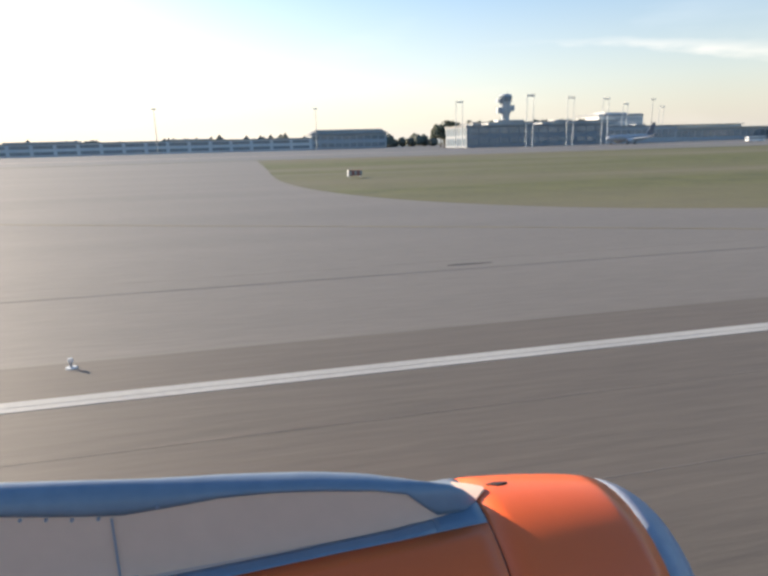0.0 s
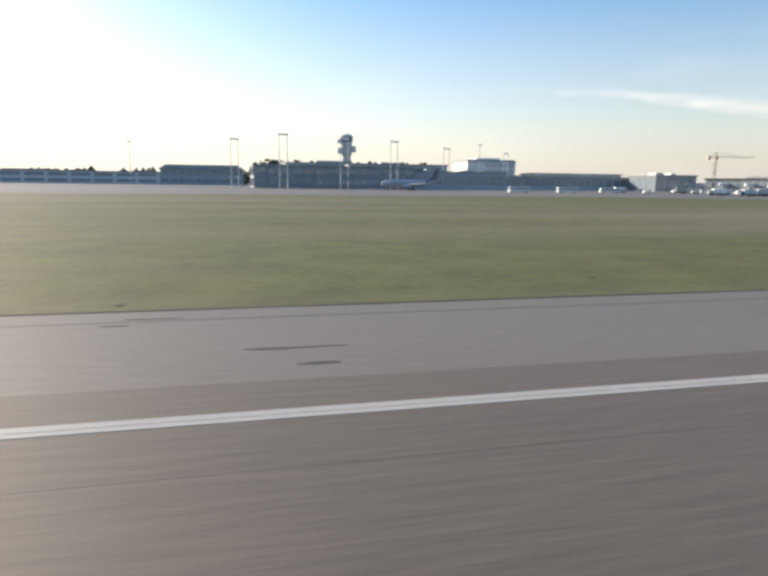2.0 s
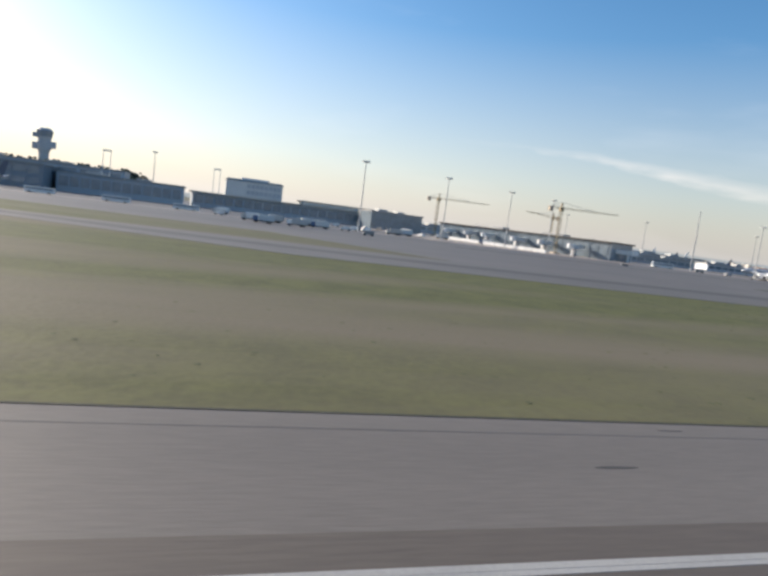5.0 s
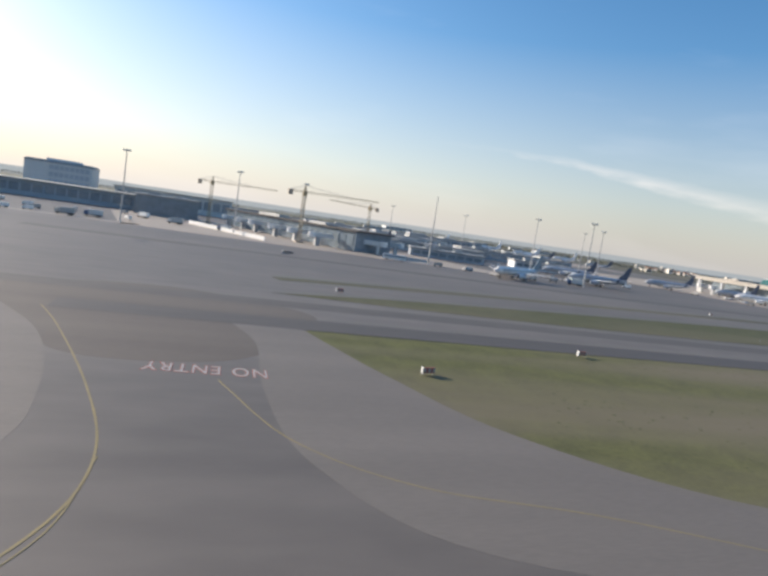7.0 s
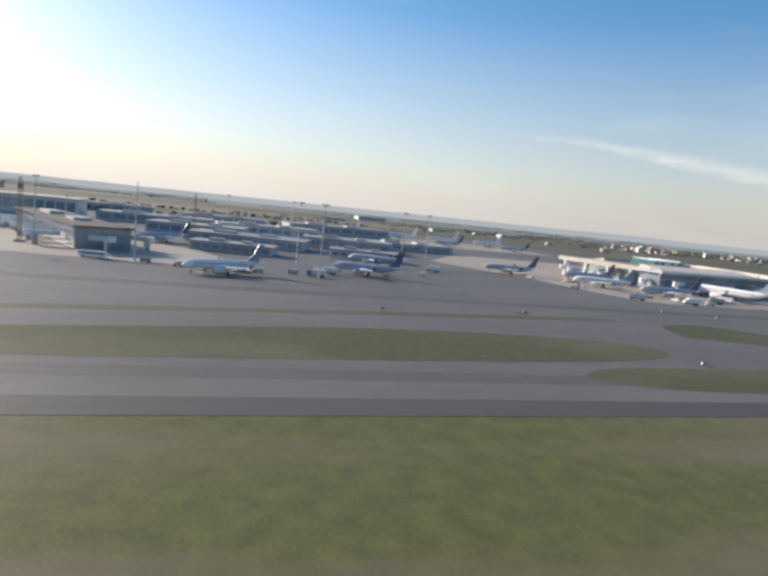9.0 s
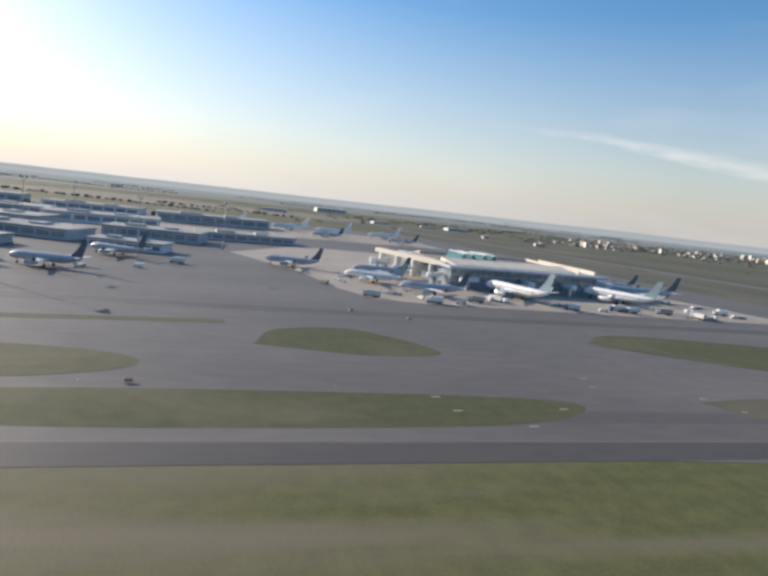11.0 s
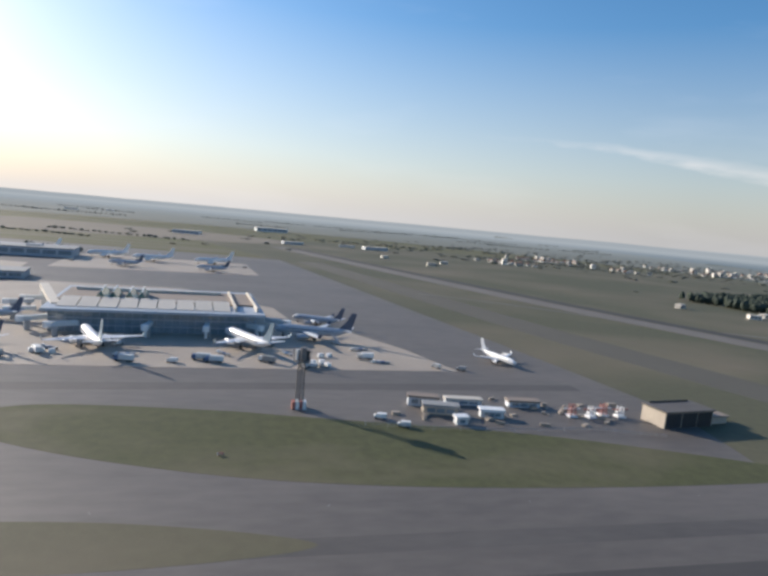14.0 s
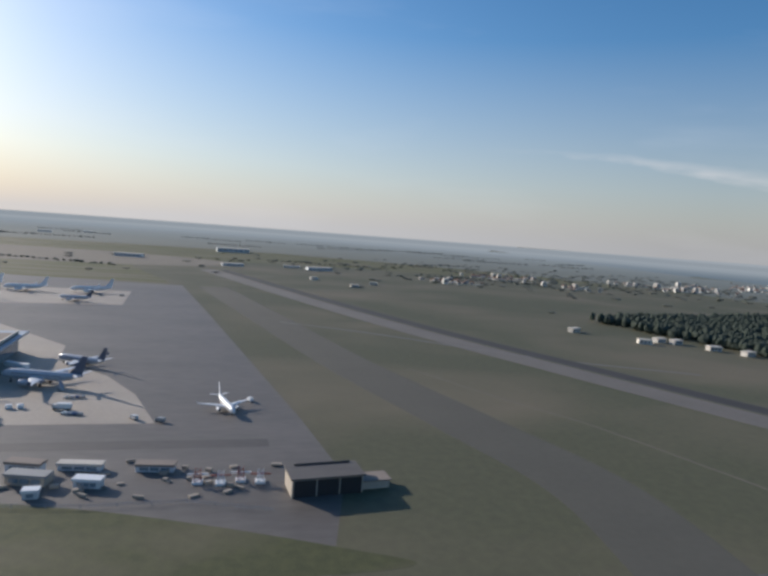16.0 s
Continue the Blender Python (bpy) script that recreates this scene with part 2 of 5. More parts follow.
M = {
    "grass": grass_mat(),
    "dry_grass": grass_mat("dry_grass", (0.116, 0.114, 0.068), (0.092, 0.090, 0.057), 0.42, 0.72, (0.011, 0.016, 1)),
    "island_grass": grass_mat("island_grass", (0.100, 0.102, 0.048), (0.072, 0.075, 0.038), 0.50, 0.86, (0.03, 0.06, 1)),
    "asphalt": mat("asphalt_dark", (0.130, 0.108, 0.088), (0.084, 0.070, 0.058), rough=0.7, scale=0.25, fine=40, stretch=(0.12, 1, 1), bump=0.3, spread=0.4),
    "shoulder": mat("asphalt_shoulder", (0.180, 0.158, 0.135), (0.128, 0.112, 0.096), rough=0.66, scale=0.3, fine=40, stretch=(0.15, 1, 1), bump=0.3, spread=0.4),
    "tarmac": mat("tarmac", (0.158, 0.137, 0.117), (0.095, 0.083, 0.071), rough=0.6, scale=0.05, fine=11, stretch=(0.35, 1, 1), spread=0.34),
    "concrete": mat("apron_concrete", (0.40, 0.335, 0.265), (0.30, 0.255, 0.205), rough=0.65, scale=0.08, fine=14, spread=0.4),
    "line_wear": mat("worn_line_paint", (0.385, 0.375, 0.35), (0.28, 0.275, 0.26), rough=0.7, scale=0.7, fine=30, spread=0.5),
    "white_line": mat("line_paint_white", (0.42, 0.41, 0.38), (0.29, 0.285, 0.27), rough=0.7, scale=0.7, fine=30, spread=0.5),
    "yellow_line": mat("line_paint_yellow", (0.32, 0.25, 0.10), (0.17, 0.14, 0.08), rough=0.7, scale=0.7, fine=30, spread=0.5),
    "red_paint": mat("ground_paint_red", (0.42, 0.11, 0.08), (0.28, 0.10, 0.08), rough=0.8, scale=0.9, fine=20, spread=0.5),
    "rubber": mat("rubber_marks", (0.05, 0.047, 0.045), (0.07, 0.066, 0.062), rough=0.8, scale=0.5, stretch=(0.1, 1, 1)),
    "band": mat("dark_band_asphalt", (0.088, 0.077, 0.067), (0.060, 0.053, 0.047), rough=0.65, scale=0.07, fine=11, stretch=(0.35, 1, 1), spread=0.4),
    "edge_soil": mat("damp_edge_soil", (0.050, 0.048, 0.034), (0.030, 0.029, 0.022), rough=0.95, scale=0.8, fine=9, stretch=(0.3, 1, 1), spread=0.4),
    "tyre_mark": mat("faint_tyre_marks", (0.138, 0.126, 0.112), (0.110, 0.100, 0.090), rough=0.65, scale=0.4, fine=20, stretch=(0.2, 1, 1), spread=0.5),
    "runway_dark": mat("dark_runway_asphalt", (0.050, 0.045, 0.042), (0.034, 0.031, 0.029), rough=0.8, scale=0.07, fine=11, spread=0.4),
    "worn": mat("worn_tarmac", (0.112, 0.101, 0.090), (0.070, 0.063, 0.057), rough=0.7, scale=0.07, fine=11, stretch=(0.35, 1, 1), spread=0.34),
    "soil": mat("soil", (0.17, 0.145, 0.11), (0.13, 0.115, 0.09), rough=0.95, scale=0.05, fine=10, spread=0.5),
    "water": mat("sea_water_haze", (0.085, 0.130, 0.150), (0.070, 0.112, 0.134), rough=0.25, scale=0.01, fine=60, bump=0.4),
    "verge": mat("worn_verge", (0.100, 0.093, 0.073), (0.078, 0.074, 0.058), rough=0.9, scale=0.05, fine=12, spread=0.4),
    "verge_pale": mat("pale_verge", (0.172, 0.153, 0.132), (0.126, 0.112, 0.096), rough=0.8, scale=0.05, fine=12, spread=0.4),
    "white": mat("white_paint", (0.80, 0.80, 0.78), (0.68, 0.68, 0.67), rough=0.35, scale=0.6, bump=0.02, spread=0.6),
    "jet_grey": mat("jet_light_grey", (0.42, 0.455, 0.50), (0.35, 0.38, 0.425), rough=0.4, scale=0.6, bump=0.02, spread=0.6),
    "navy": mat("navy_paint", (0.09, 0.11, 0.16), (0.07, 0.09, 0.13), rough=0.35, scale=0.6, bump=0.02),
    "teal": mat("teal_paint", (0.24, 0.31, 0.35), (0.20, 0.26, 0.30), rough=0.35, scale=0.6, bump=0.02),
    "orange": mat("orange_paint", (0.95, 0.150, 0.034), (0.88, 0.132, 0.030), rough=0.3, scale=1.2, fine=8, bump=0.02, spread=0.6),
    "lip": mat("inlet_lip_metal", (0.30, 0.32, 0.38), (0.24, 0.26, 0.32), rough=0.5, metal=0.0, scale=2, bump=0.03),
    "cowl": mat("cowl_warm_grey", (0.84, 0.56, 0.44), (0.74, 0.49, 0.38), rough=0.4, scale=1.6, bump=0.03, spread=0.6),
    "pylon": mat("pylon_blue_grey", (0.20, 0.25, 0.32), (0.16, 0.205, 0.27), rough=0.35, metal=0.0, scale=1.5, bump=0.02),
    "dark": mat("dark_trim", (0.025, 0.025, 0.028), rough=0.6, scale=1),
    "tyre": mat("tyre_rubber", (0.03, 0.03, 0.03), rough=0.85, scale=2),
    "steel": mat("galvanised_steel", (0.42, 0.43, 0.44), (0.33, 0.34, 0.35), rough=0.5, metal=0.5, scale=1.5),
    "brown_steel": mat("weathered_steel", (0.20, 0.185, 0.178), (0.14, 0.13, 0.125), rough=0.7, scale=1.0),
    "rust_red": mat("safety_red_paint", (0.36, 0.12, 0.09), (0.27, 0.10, 0.08), rough=0.6, scale=1.0),
    "crane": mat("crane_yellow_paint", (0.34, 0.27, 0.15), (0.26, 0.21, 0.13), rough=0.6, scale=0.8),
    "glass": glass_mat("facade_glass", (0.23, 0.28, 0.32)),
    "skylight": glass_mat("skylight_green_glass", (0.06, 0.16, 0.15)),
    "facade": mat("facade_blue_grey", (0.66, 0.69, 0.71), (0.55, 0.58, 0.61), rough=0.6, scale=0.12, fine=8, stretch=(1, 1, 2), spread=0.4),
    "facade_slate": mat("facade_slate_blue", (0.42, 0.46, 0.50), (0.34, 0.38, 0.42), rough=0.5, scale=0.15, fine=8, spread=0.4),
    "facade_dim": mat("facade_dim_slate", (0.25, 0.28, 0.31), (0.20, 0.225, 0.255), rough=0.5, scale=0.15, fine=8, spread=0.4),
    "facade_pale": mat("facade_pale_panels", (0.62, 0.64, 0.63), (0.52, 0.54, 0.54), rough=0.6, scale=0.15, fine=8, spread=0.4),
    "facade_beige": mat("facade_beige", (0.46, 0.40, 0.32), (0.36, 0.31, 0.25), rough=0.75, scale=0.2, fine=10, spread=0.4),
    "roof_dark": mat("roof_dark_felt", (0.085, 0.08, 0.078), (0.06, 0.058, 0.056), rough=0.9, scale=0.2, fine=12, spread=0.4),
    "roof_grey": mat("roof_felt_grey", (0.33, 0.33, 0.32), (0.25, 0.25, 0.245), rough=0.7, scale=0.15, fine=10, spread=0.4),
    "roof_pale": mat("roof_pale_concrete", (0.60, 0.55, 0.47), (0.48, 0.44, 0.38), rough=0.8, scale=0.15, fine=10, spread=0.4),
    "roof_brown": mat("roof_brown_gravel", (0.28, 0.23, 0.19), (0.21, 0.175, 0.15), rough=0.9, scale=0.2, fine=12, spread=0.4),
    "roof_tile": mat("clay_tile_roof", (0.32, 0.15, 0.09), (0.24, 0.12, 0.08), rough=0.85, scale=0.5, vary=0.4),
    "house_wall": mat("house_render", (0.62, 0.59, 0.53), (0.50, 0.47, 0.42), rough=0.8, scale=0.3, vary=0.7),
    "leaf": mat("pine_foliage", (0.118, 0.130, 0.088), (0.080, 0.090, 0.060), rough=0.9, scale=0.6, bump=0.5, spread=0.4, vary=0.3),
    "wood_dark": mat("woodland_foliage", (0.125, 0.130, 0.104), (0.098, 0.105, 0.084), rough=0.95, scale=0.15, fine=8, bump=0.5, spread=0.4),
    "fringe": mat("grass_fringe", (0.120, 0.122, 0.052), (0.080, 0.084, 0.038), rough=0.9, scale=2, bump=0.3),
    "wood_deep": mat("deep_woodland_foliage", (0.042, 0.056, 0.040), (0.026, 0.036, 0.026), rough=0.95, scale=0.15, fine=8, bump=0.5, spread=0.4),
    "bark": mat("bark", (0.10, 0.075, 0.055), rough=0.9, scale=3),
    "vehicle": mat("vehicle_paint", (0.62, 0.62, 0.60), (0.50, 0.50, 0.49), rough=0.35, scale=1, vary=1.1),
    "far_field": mat("far_fields_haze", (0.135, 0.142, 0.115), (0.095, 0.105, 0.085), rough=0.95, scale=0.004, fine=9, stretch=(0.4, 1, 1), spread=0.3),
    "van_blue": mat("vehicle_blue", (0.06, 0.12, 0.24), rough=0.35, scale=1),
    "lamp_glass": mat("lamp_glass", (0.75, 0.75, 0.70), rough=0.2, scale=3, bump=0),
}


M["water"].node_tree.nodes["Principled BSDF"].inputs["Roughness"].default_value = 0.6
M["water"].node_tree.nodes["Principled BSDF"].inputs["Specular IOR Level"].default_value = 0.25

# far plain and sea: distance haze is painted in as emission, from 720 m out
# plain emission for the horizon ring: haze put in as glow
ridge = bpy.data.materials.new("horizon_haze_glow")
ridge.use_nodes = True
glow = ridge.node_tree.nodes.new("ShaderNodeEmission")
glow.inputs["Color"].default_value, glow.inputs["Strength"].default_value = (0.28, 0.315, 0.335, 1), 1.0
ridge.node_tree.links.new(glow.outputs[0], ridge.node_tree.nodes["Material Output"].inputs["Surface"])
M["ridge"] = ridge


def paint_haze(material, near, far):
    """Paint haze on a far surface: emission grows between two ranges from the airfield."""
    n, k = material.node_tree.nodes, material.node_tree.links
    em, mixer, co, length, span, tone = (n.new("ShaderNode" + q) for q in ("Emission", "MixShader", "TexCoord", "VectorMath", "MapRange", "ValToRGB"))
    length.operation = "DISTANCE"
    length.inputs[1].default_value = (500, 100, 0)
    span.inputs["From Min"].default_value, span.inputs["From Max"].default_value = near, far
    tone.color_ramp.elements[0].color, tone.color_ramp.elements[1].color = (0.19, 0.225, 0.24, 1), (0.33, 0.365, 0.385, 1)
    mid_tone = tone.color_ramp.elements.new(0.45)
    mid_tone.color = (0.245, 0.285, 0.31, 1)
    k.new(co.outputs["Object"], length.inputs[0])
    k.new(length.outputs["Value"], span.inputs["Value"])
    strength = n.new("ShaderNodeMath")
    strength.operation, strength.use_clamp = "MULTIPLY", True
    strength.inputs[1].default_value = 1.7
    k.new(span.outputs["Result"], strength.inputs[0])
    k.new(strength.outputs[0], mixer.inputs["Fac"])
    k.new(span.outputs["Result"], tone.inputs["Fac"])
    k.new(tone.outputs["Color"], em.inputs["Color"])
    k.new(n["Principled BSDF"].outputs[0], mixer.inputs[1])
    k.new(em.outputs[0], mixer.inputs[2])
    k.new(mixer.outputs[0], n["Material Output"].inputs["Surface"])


# blue-grey haze glow mixed into the fields and the water
paint_haze(M["far_field"], 720, 2800)
paint_haze(M["water"], 900, 2800)


# ---- building helpers ----
def mesh_of(name, bm, material, smooth=False):
    bmesh.ops.recalc_face_normals(bm, faces=bm.faces)
    me = bpy.data.meshes.new(name)
    bm.to_mesh(me)
    bm.free()
    me.materials.append(M[material])
    if smooth:
        me.polygons.foreach_set("use_smooth", [True] * len(me.polygons))
    return me


def part(name, bm, material, parent=None, label="", smooth=False):
    ob = new(name, mesh_of(name, bm, material, smooth))
    ob.parent = parent
    return tagged(ob, label) if label else ob


def thing(name, m, label, category, group="", kind=""):
    ob = new(name)
    ob.matrix_basis = m
    return tagged(ob, label, category, group, kind)


def box(x0, x1, y0, y1, z0, z1, bm=None, m=None):
    bm = bm or bmesh.new()
    vs = bmesh.ops.create_cube(bm, size=1)["verts"]
    for v in vs:
        v.co = Vector(((x0 + x1) / 2 + v.co.x * (x1 - x0), (y0 + y1) / 2 + v.co.y * (y1 - y0), (z0 + z1) / 2 + v.co.z * (z1 - z0)))
        if m:
            v.co = m @ v.co
    return bm


def rod(a, b, r0, r1=None, seg=8, bm=None):
    bm = bm or bmesh.new()
    a, b = Vector(a), Vector(b)
    turn = (b - a).to_track_quat("Z", "Y").to_matrix().to_4x4()
    bmesh.ops.create_cone(bm, cap_ends=True, segments=seg, radius1=r0, radius2=r0 if r1 is None else r1, depth=(b - a).length,
                          matrix=Matrix.Translation((a + b) / 2) @ turn)
    return bm


def slab(outline, z0, z1, bm=None):
    """A prism over an outline of (x, y) points."""
    bm = bm or bmesh.new()
    low = [bm.verts.new((x, y, z0)) for x, y in outline]
    high = [bm.verts.new((x, y, z1)) for x, y in outline]
    bm.faces.new(low[::-1])
    top = bm.faces.new(high)
    n = len(outline)
    for i in range(n):
        bm.faces.new((low[i], low[(i + 1) % n], high[(i + 1) % n], high[i]))
    bmesh.ops.triangulate(bm, faces=[top])
    return bm


def loft(rings, bm=None, close=True):
    """Skin rings of points that all have the same count."""
    bm = bm or bmesh.new()
    rows = [[bm.verts.new(p) for p in ring] for ring in rings]
    n = len(rows[0])
    for a, b in zip(rows, rows[1:]):
        for i in range(n if close else n - 1):
            bm.faces.new((a[i], a[(i + 1) % n], b[(i + 1) % n], b[i]))
    if close:
        bm.faces.new(rows[0][::-1])
        bm.faces.new(rows[-1])
    return bm


def smooth_line(pts, steps=8):
    """A smooth line through points (Catmull-Rom)."""
    p = [Vector((*q, 0)) for q in pts]
    p = [p[0] * 2 - p[1], *p, p[-1] * 2 - p[-2]]
    out = []
    for i in range(1, len(p) - 2):
        for s in range(steps):
            t = s / steps
            a, b, c, d = p[i - 1 : i + 3]
            q = 0.5 * (2 * b + (c - a) * t + (2 * a - 5 * b + 4 * c - d) * t * t + (3 * b - a - 3 * c + d) * t**3)
            out.append((q.x, q.y))
    return out + [(p[-2].x, p[-2].y)]


def ribbon(pts, width, z0, z1, steps=8):
    """A band of even width along a smooth line."""
    line = [Vector(q) for q in smooth_line(pts, steps)]
    left, right = [], []
    for i, q in enumerate(line):
        d = (line[min(i + 1, len(line) - 1)] - line[max(i - 1, 0)]).normalized()
        nrm = Vector((-d.y, d.x)) * width / 2
        left.append((q + nrm)[:])
        right.append((q - nrm)[:])
    bm = bmesh.new()
    for i in range(len(line) - 1):
        quad = [left[i], right[i], right[i + 1], left[i + 1]]
        vs = [bm.verts.new((*p, z1)) for p in quad]
        bm.faces.new(vs)
    bmesh.ops.remove_doubles(bm, verts=bm.verts, dist=1e-4)
    low = bmesh.ops.extrude_face_region(bm, geom=bm.faces[:])["geom"]
    for v in low:
        if isinstance(v, bmesh.types.BMVert):
            v.co.z = z0
    return bm


def strip(a, b, z0, z1):
    """A paved band between two edge lines with the same count of points."""
    bm = bmesh.new()
    rows = [[bm.verts.new((x, y, z)) for x, y in line] for line, z in ((a, z1), (b, z1), (b, z0), (a, z0))]
    for i in range(len(a) - 1):
        bm.faces.new((rows[0][i], rows[1][i], rows[1][i + 1], rows[0][i + 1]))
        bm.faces.new((rows[1][i], rows[2][i], rows[2][i + 1], rows[1][i + 1]))
        bm.faces.new((rows[3][i], rows[0][i], rows[0][i + 1], rows[3][i + 1]))
    return bm


def ground_piece(name, bm, material, label, category):
    return tagged(part(name, bm, material), label, category, kind="structure")


# ---- ground ----
bm = bmesh.new()
bmesh.ops.create_circle(bm, cap_ends=True, segments=96, radius=4900, matrix=Matrix.Translation((300, 200, 0)))
ground_piece("ground", bm, "grass", "flat airfield grass, green with dry brown bands", "ground")

RW = 10.1  # far edge of the paved shoulder
ground_piece("runway", slab([(-900, -60), (2500, -60), (2500, 6.1), (128, 6.1), (38, 6.31), (-900, 6.31)], -0.1, 0.02), "asphalt", "dark worn asphalt runway with a white edge line", "runway")
ground_piece("runway_shoulder", slab([(-900, 6.31), (38, 6.31), (128, 6.1), (2500, 6.1), (2500, RW), (-900, RW)], -0.1, 0.017), "shoulder", "lighter grey asphalt shoulder beside the runway", "shoulder")
ground_piece("edge_line", slab([(-900, 5.15), (2500, 5.15), (2500, 5.38), (-900, 5.38)], 0.0, 0.0242), "white_line", "continuous white painted runway edge line", "road marking")
ground_piece("joint_line", slab([(-900, 9.32), (2500, 9.32), (2500, 9.355), (-900, 9.355)], 0.0, 0.021), "tyre_mark", "dark sealed joint along the runway shoulder", "joint")

ground_piece("grass_edge", slab([(41, RW - 0.02), (205, RW - 0.02), (205, RW + 0.06), (41, RW + 0.06)], 0, 0.026), "edge_soil", "thin dark soil edge between shoulder and grass", "edge")
for y, x1, w in ((4.2, 160, 0.006), (3.0, 34, 0.01)):
    ground_piece("paving_seam", slab([(-60, y), (x1, y), (x1, y + w), (-60, y + w)], 0, 0.0215), "shoulder", "thin worn paving seam along the runway", "joint")
ground_piece("paving_seam", ribbon([(36.2, 4.85), (36.9, 4.4), (37.8, 3.87), (38.9, 3.12), (40.9, 1.8)], 0.016, 0, 0.0232), "tyre_mark", "dark sealed joint running aslant across the runway", "joint")
ground_piece("edge_line_wear", slab([(-60, 5.25), (260, 5.25), (260, 5.265), (-60, 5.265)], 0.0, 0.0262), "line_wear", "worn grey streak along the white edge line", "road marking")

# first exit, with its flared corner
flare = smooth_line([(2.2, 60), (2.2, 38), (4.2, 26), (8.5, 18.4), (15.3, 14.2), (28, 10.9), (48, RW)])
ground_piece("taxiway_exit", slab([(-46, RW), *flare[::-1], (2.2, 96), (-38, 96), (-38, 40)], -0.1, 0.018), "shoulder", "grey paved taxiway exit flaring into the runway", "taxiway")
guide = smooth_line([(-30, 32), (-8, 20.5), (6, 13.8), (13.9, 9.9), (16.9, 8.5), (19.4, 7.4), (21.7, 6.42), (24.0, 5.80), (28, 5.68), (31.5, 5.60), (33.9, 5.50)])
ground_piece("taxi_line", ribbon(guide, 0.055, 0, 0.0238), "yellow_line", "curved yellow taxiway guide line", "road marking")
ground_piece("taxi_line", ribbon([(x, y + 0.13) for x, y in guide[40:]], 0.055, 0, 0.0239, 1), "yellow_line", "second stripe of the yellow guide line", "road marking")
ring_mark = thing("ring_marking", pose(33.35, 8.85, 0.0), "small white painted ring on the shoulder paving", "road marking", kind="structure")
bm = bmesh.new()
for k in range(20):
    a, b = k * math.tau / 20, (k + 1) * math.tau / 20
    slab([(0.13 * math.cos(a), 0.19 * math.sin(a)), (0.16 * math.cos(a), 0.23 * math.sin(a)), (0.16 * math.cos(b), 0.23 * math.sin(b)), (0.13 * math.cos(b), 0.19 * math.sin(b))], 0.01, 0.0225, bm)
part("ring", bm, "white_line", ring_mark)
ground_piece("crack", ribbon([(36.2, 4.86), (36.6, 4.6), (37.9, 3.8), (39, 3.2), (42, 1.7)], 0.010, 0, 0.0226), "rubber", "thin dark crack across the runway asphalt", "crack")

# second exit
left = smooth_line([(205, RW), (226, 10.6), (237, 14.5), (242.6, 21.5), (241.5, 31), (237, 41), (228, 48)])
right = smooth_line([(260.2, 43.2), (261.6, 37.5), (263.4, 31), (266.6, 22.8), (274, 15.8), (288, 11.6), (306, RW)])
ground_piece("taxiway_link", strip(left, right[::-1], -0.1, 0.016), "tarmac", "grey asphalt link taxiway joining the runway", "taxiway")
left_inner = smooth_line([(205, 7.4), (226, 8.6), (239, 12.0), (245.9, 19), (246.3, 26.6), (243.9, 36.8), (239, 46)])
right_inner = smooth_line([(255.0, 43.6), (256.2, 37.4), (255.7, 28), (256.6, 19), (262, 12.6), (280, 8.8), (306, 7.4)])
ground_piece("link_shoulder", strip(left_inner, left, -0.1, 0.02), "shoulder", "paler paved shoulder along the link taxiway", "shoulder")
ground_piece("link_shoulder", strip(right_inner, right, -0.1, 0.02), "shoulder", "paler paved shoulder along the link taxiway", "shoulder")
ground_piece("dark_paving", slab(smooth_line([(243, 36), (247, 31.8), (254, 32.5), (258, 38), (262, 50), (250, 58), (238, 52), (243, 36)]), -0.1, 0.019), "asphalt", "dark resurfaced patch of the taxiway", "paving")
ground_piece("taxi_line", ribbon([(242.6, 44), (244.6, 38.5), (247.9, 27.4), (249.4, 19.6), (248.4, 14.3), (244.7, 9.9), (236, 5.6)], 0.10, 0, 0.0244), "yellow_line", "curved yellow taxiway guide line", "road marking")
ground_piece("taxi_line", ribbon([(249.5, 19.6), (248.7, 14.3), (245.0, 9.9), (236.4, 5.5)], 0.05, 0, 0.0265), "yellow_line", "second stripe of the curved guide line", "road marking")
ground_piece("taxi_line", ribbon([(253.6, 28.9), (254.0, 27.5), (256.1, 21.4), (260, 17.5), (266.7, 15.0), (278, 9)], 0.08, 0, 0.0244), "yellow_line", "curved yellow taxiway guide line", "road marking")


def ground_text(words, m, size, spread, material, z):
    """Flat painted letters as one mesh."""
    cu = bpy.data.curves.new("letters", "FONT")
    cu.body, cu.size, cu.align_x, cu.offset, cu.space_character = words, size, "CENTER", spread, 1.15
    tmp = bpy.data.objects.new("letters", cu)
    me = bpy.data.meshes.new_from_object(tmp)
    bpy.data.objects.remove(tmp)
    me.transform(m)
    me.materials.clear()
    me.materials.append(M[material])
    for v in me.vertices:
        v.co.z = z
    return me


mark = thing("no_entry_marking", pose(253.1, 30.6, 0), "white NO ENTRY lettering edged in red on the taxiway", "road marking", kind="structure")
flip = Matrix.Rotation(math.pi - 0.06, 4, "Z") @ Matrix.Diagonal((0.78, 1.5, 1, 1)) @ Matrix.Translation((0, -0.45, 0))
for nm, spread, paint, z in (("red_edging", 0.05, "red_paint", 0.026), ("lettering", 0.0, "white_line", 0.034)):
    ob = new(nm, ground_text("NO ENTRY", flip, 1.45, spread, paint, z))
    ob.parent = mark

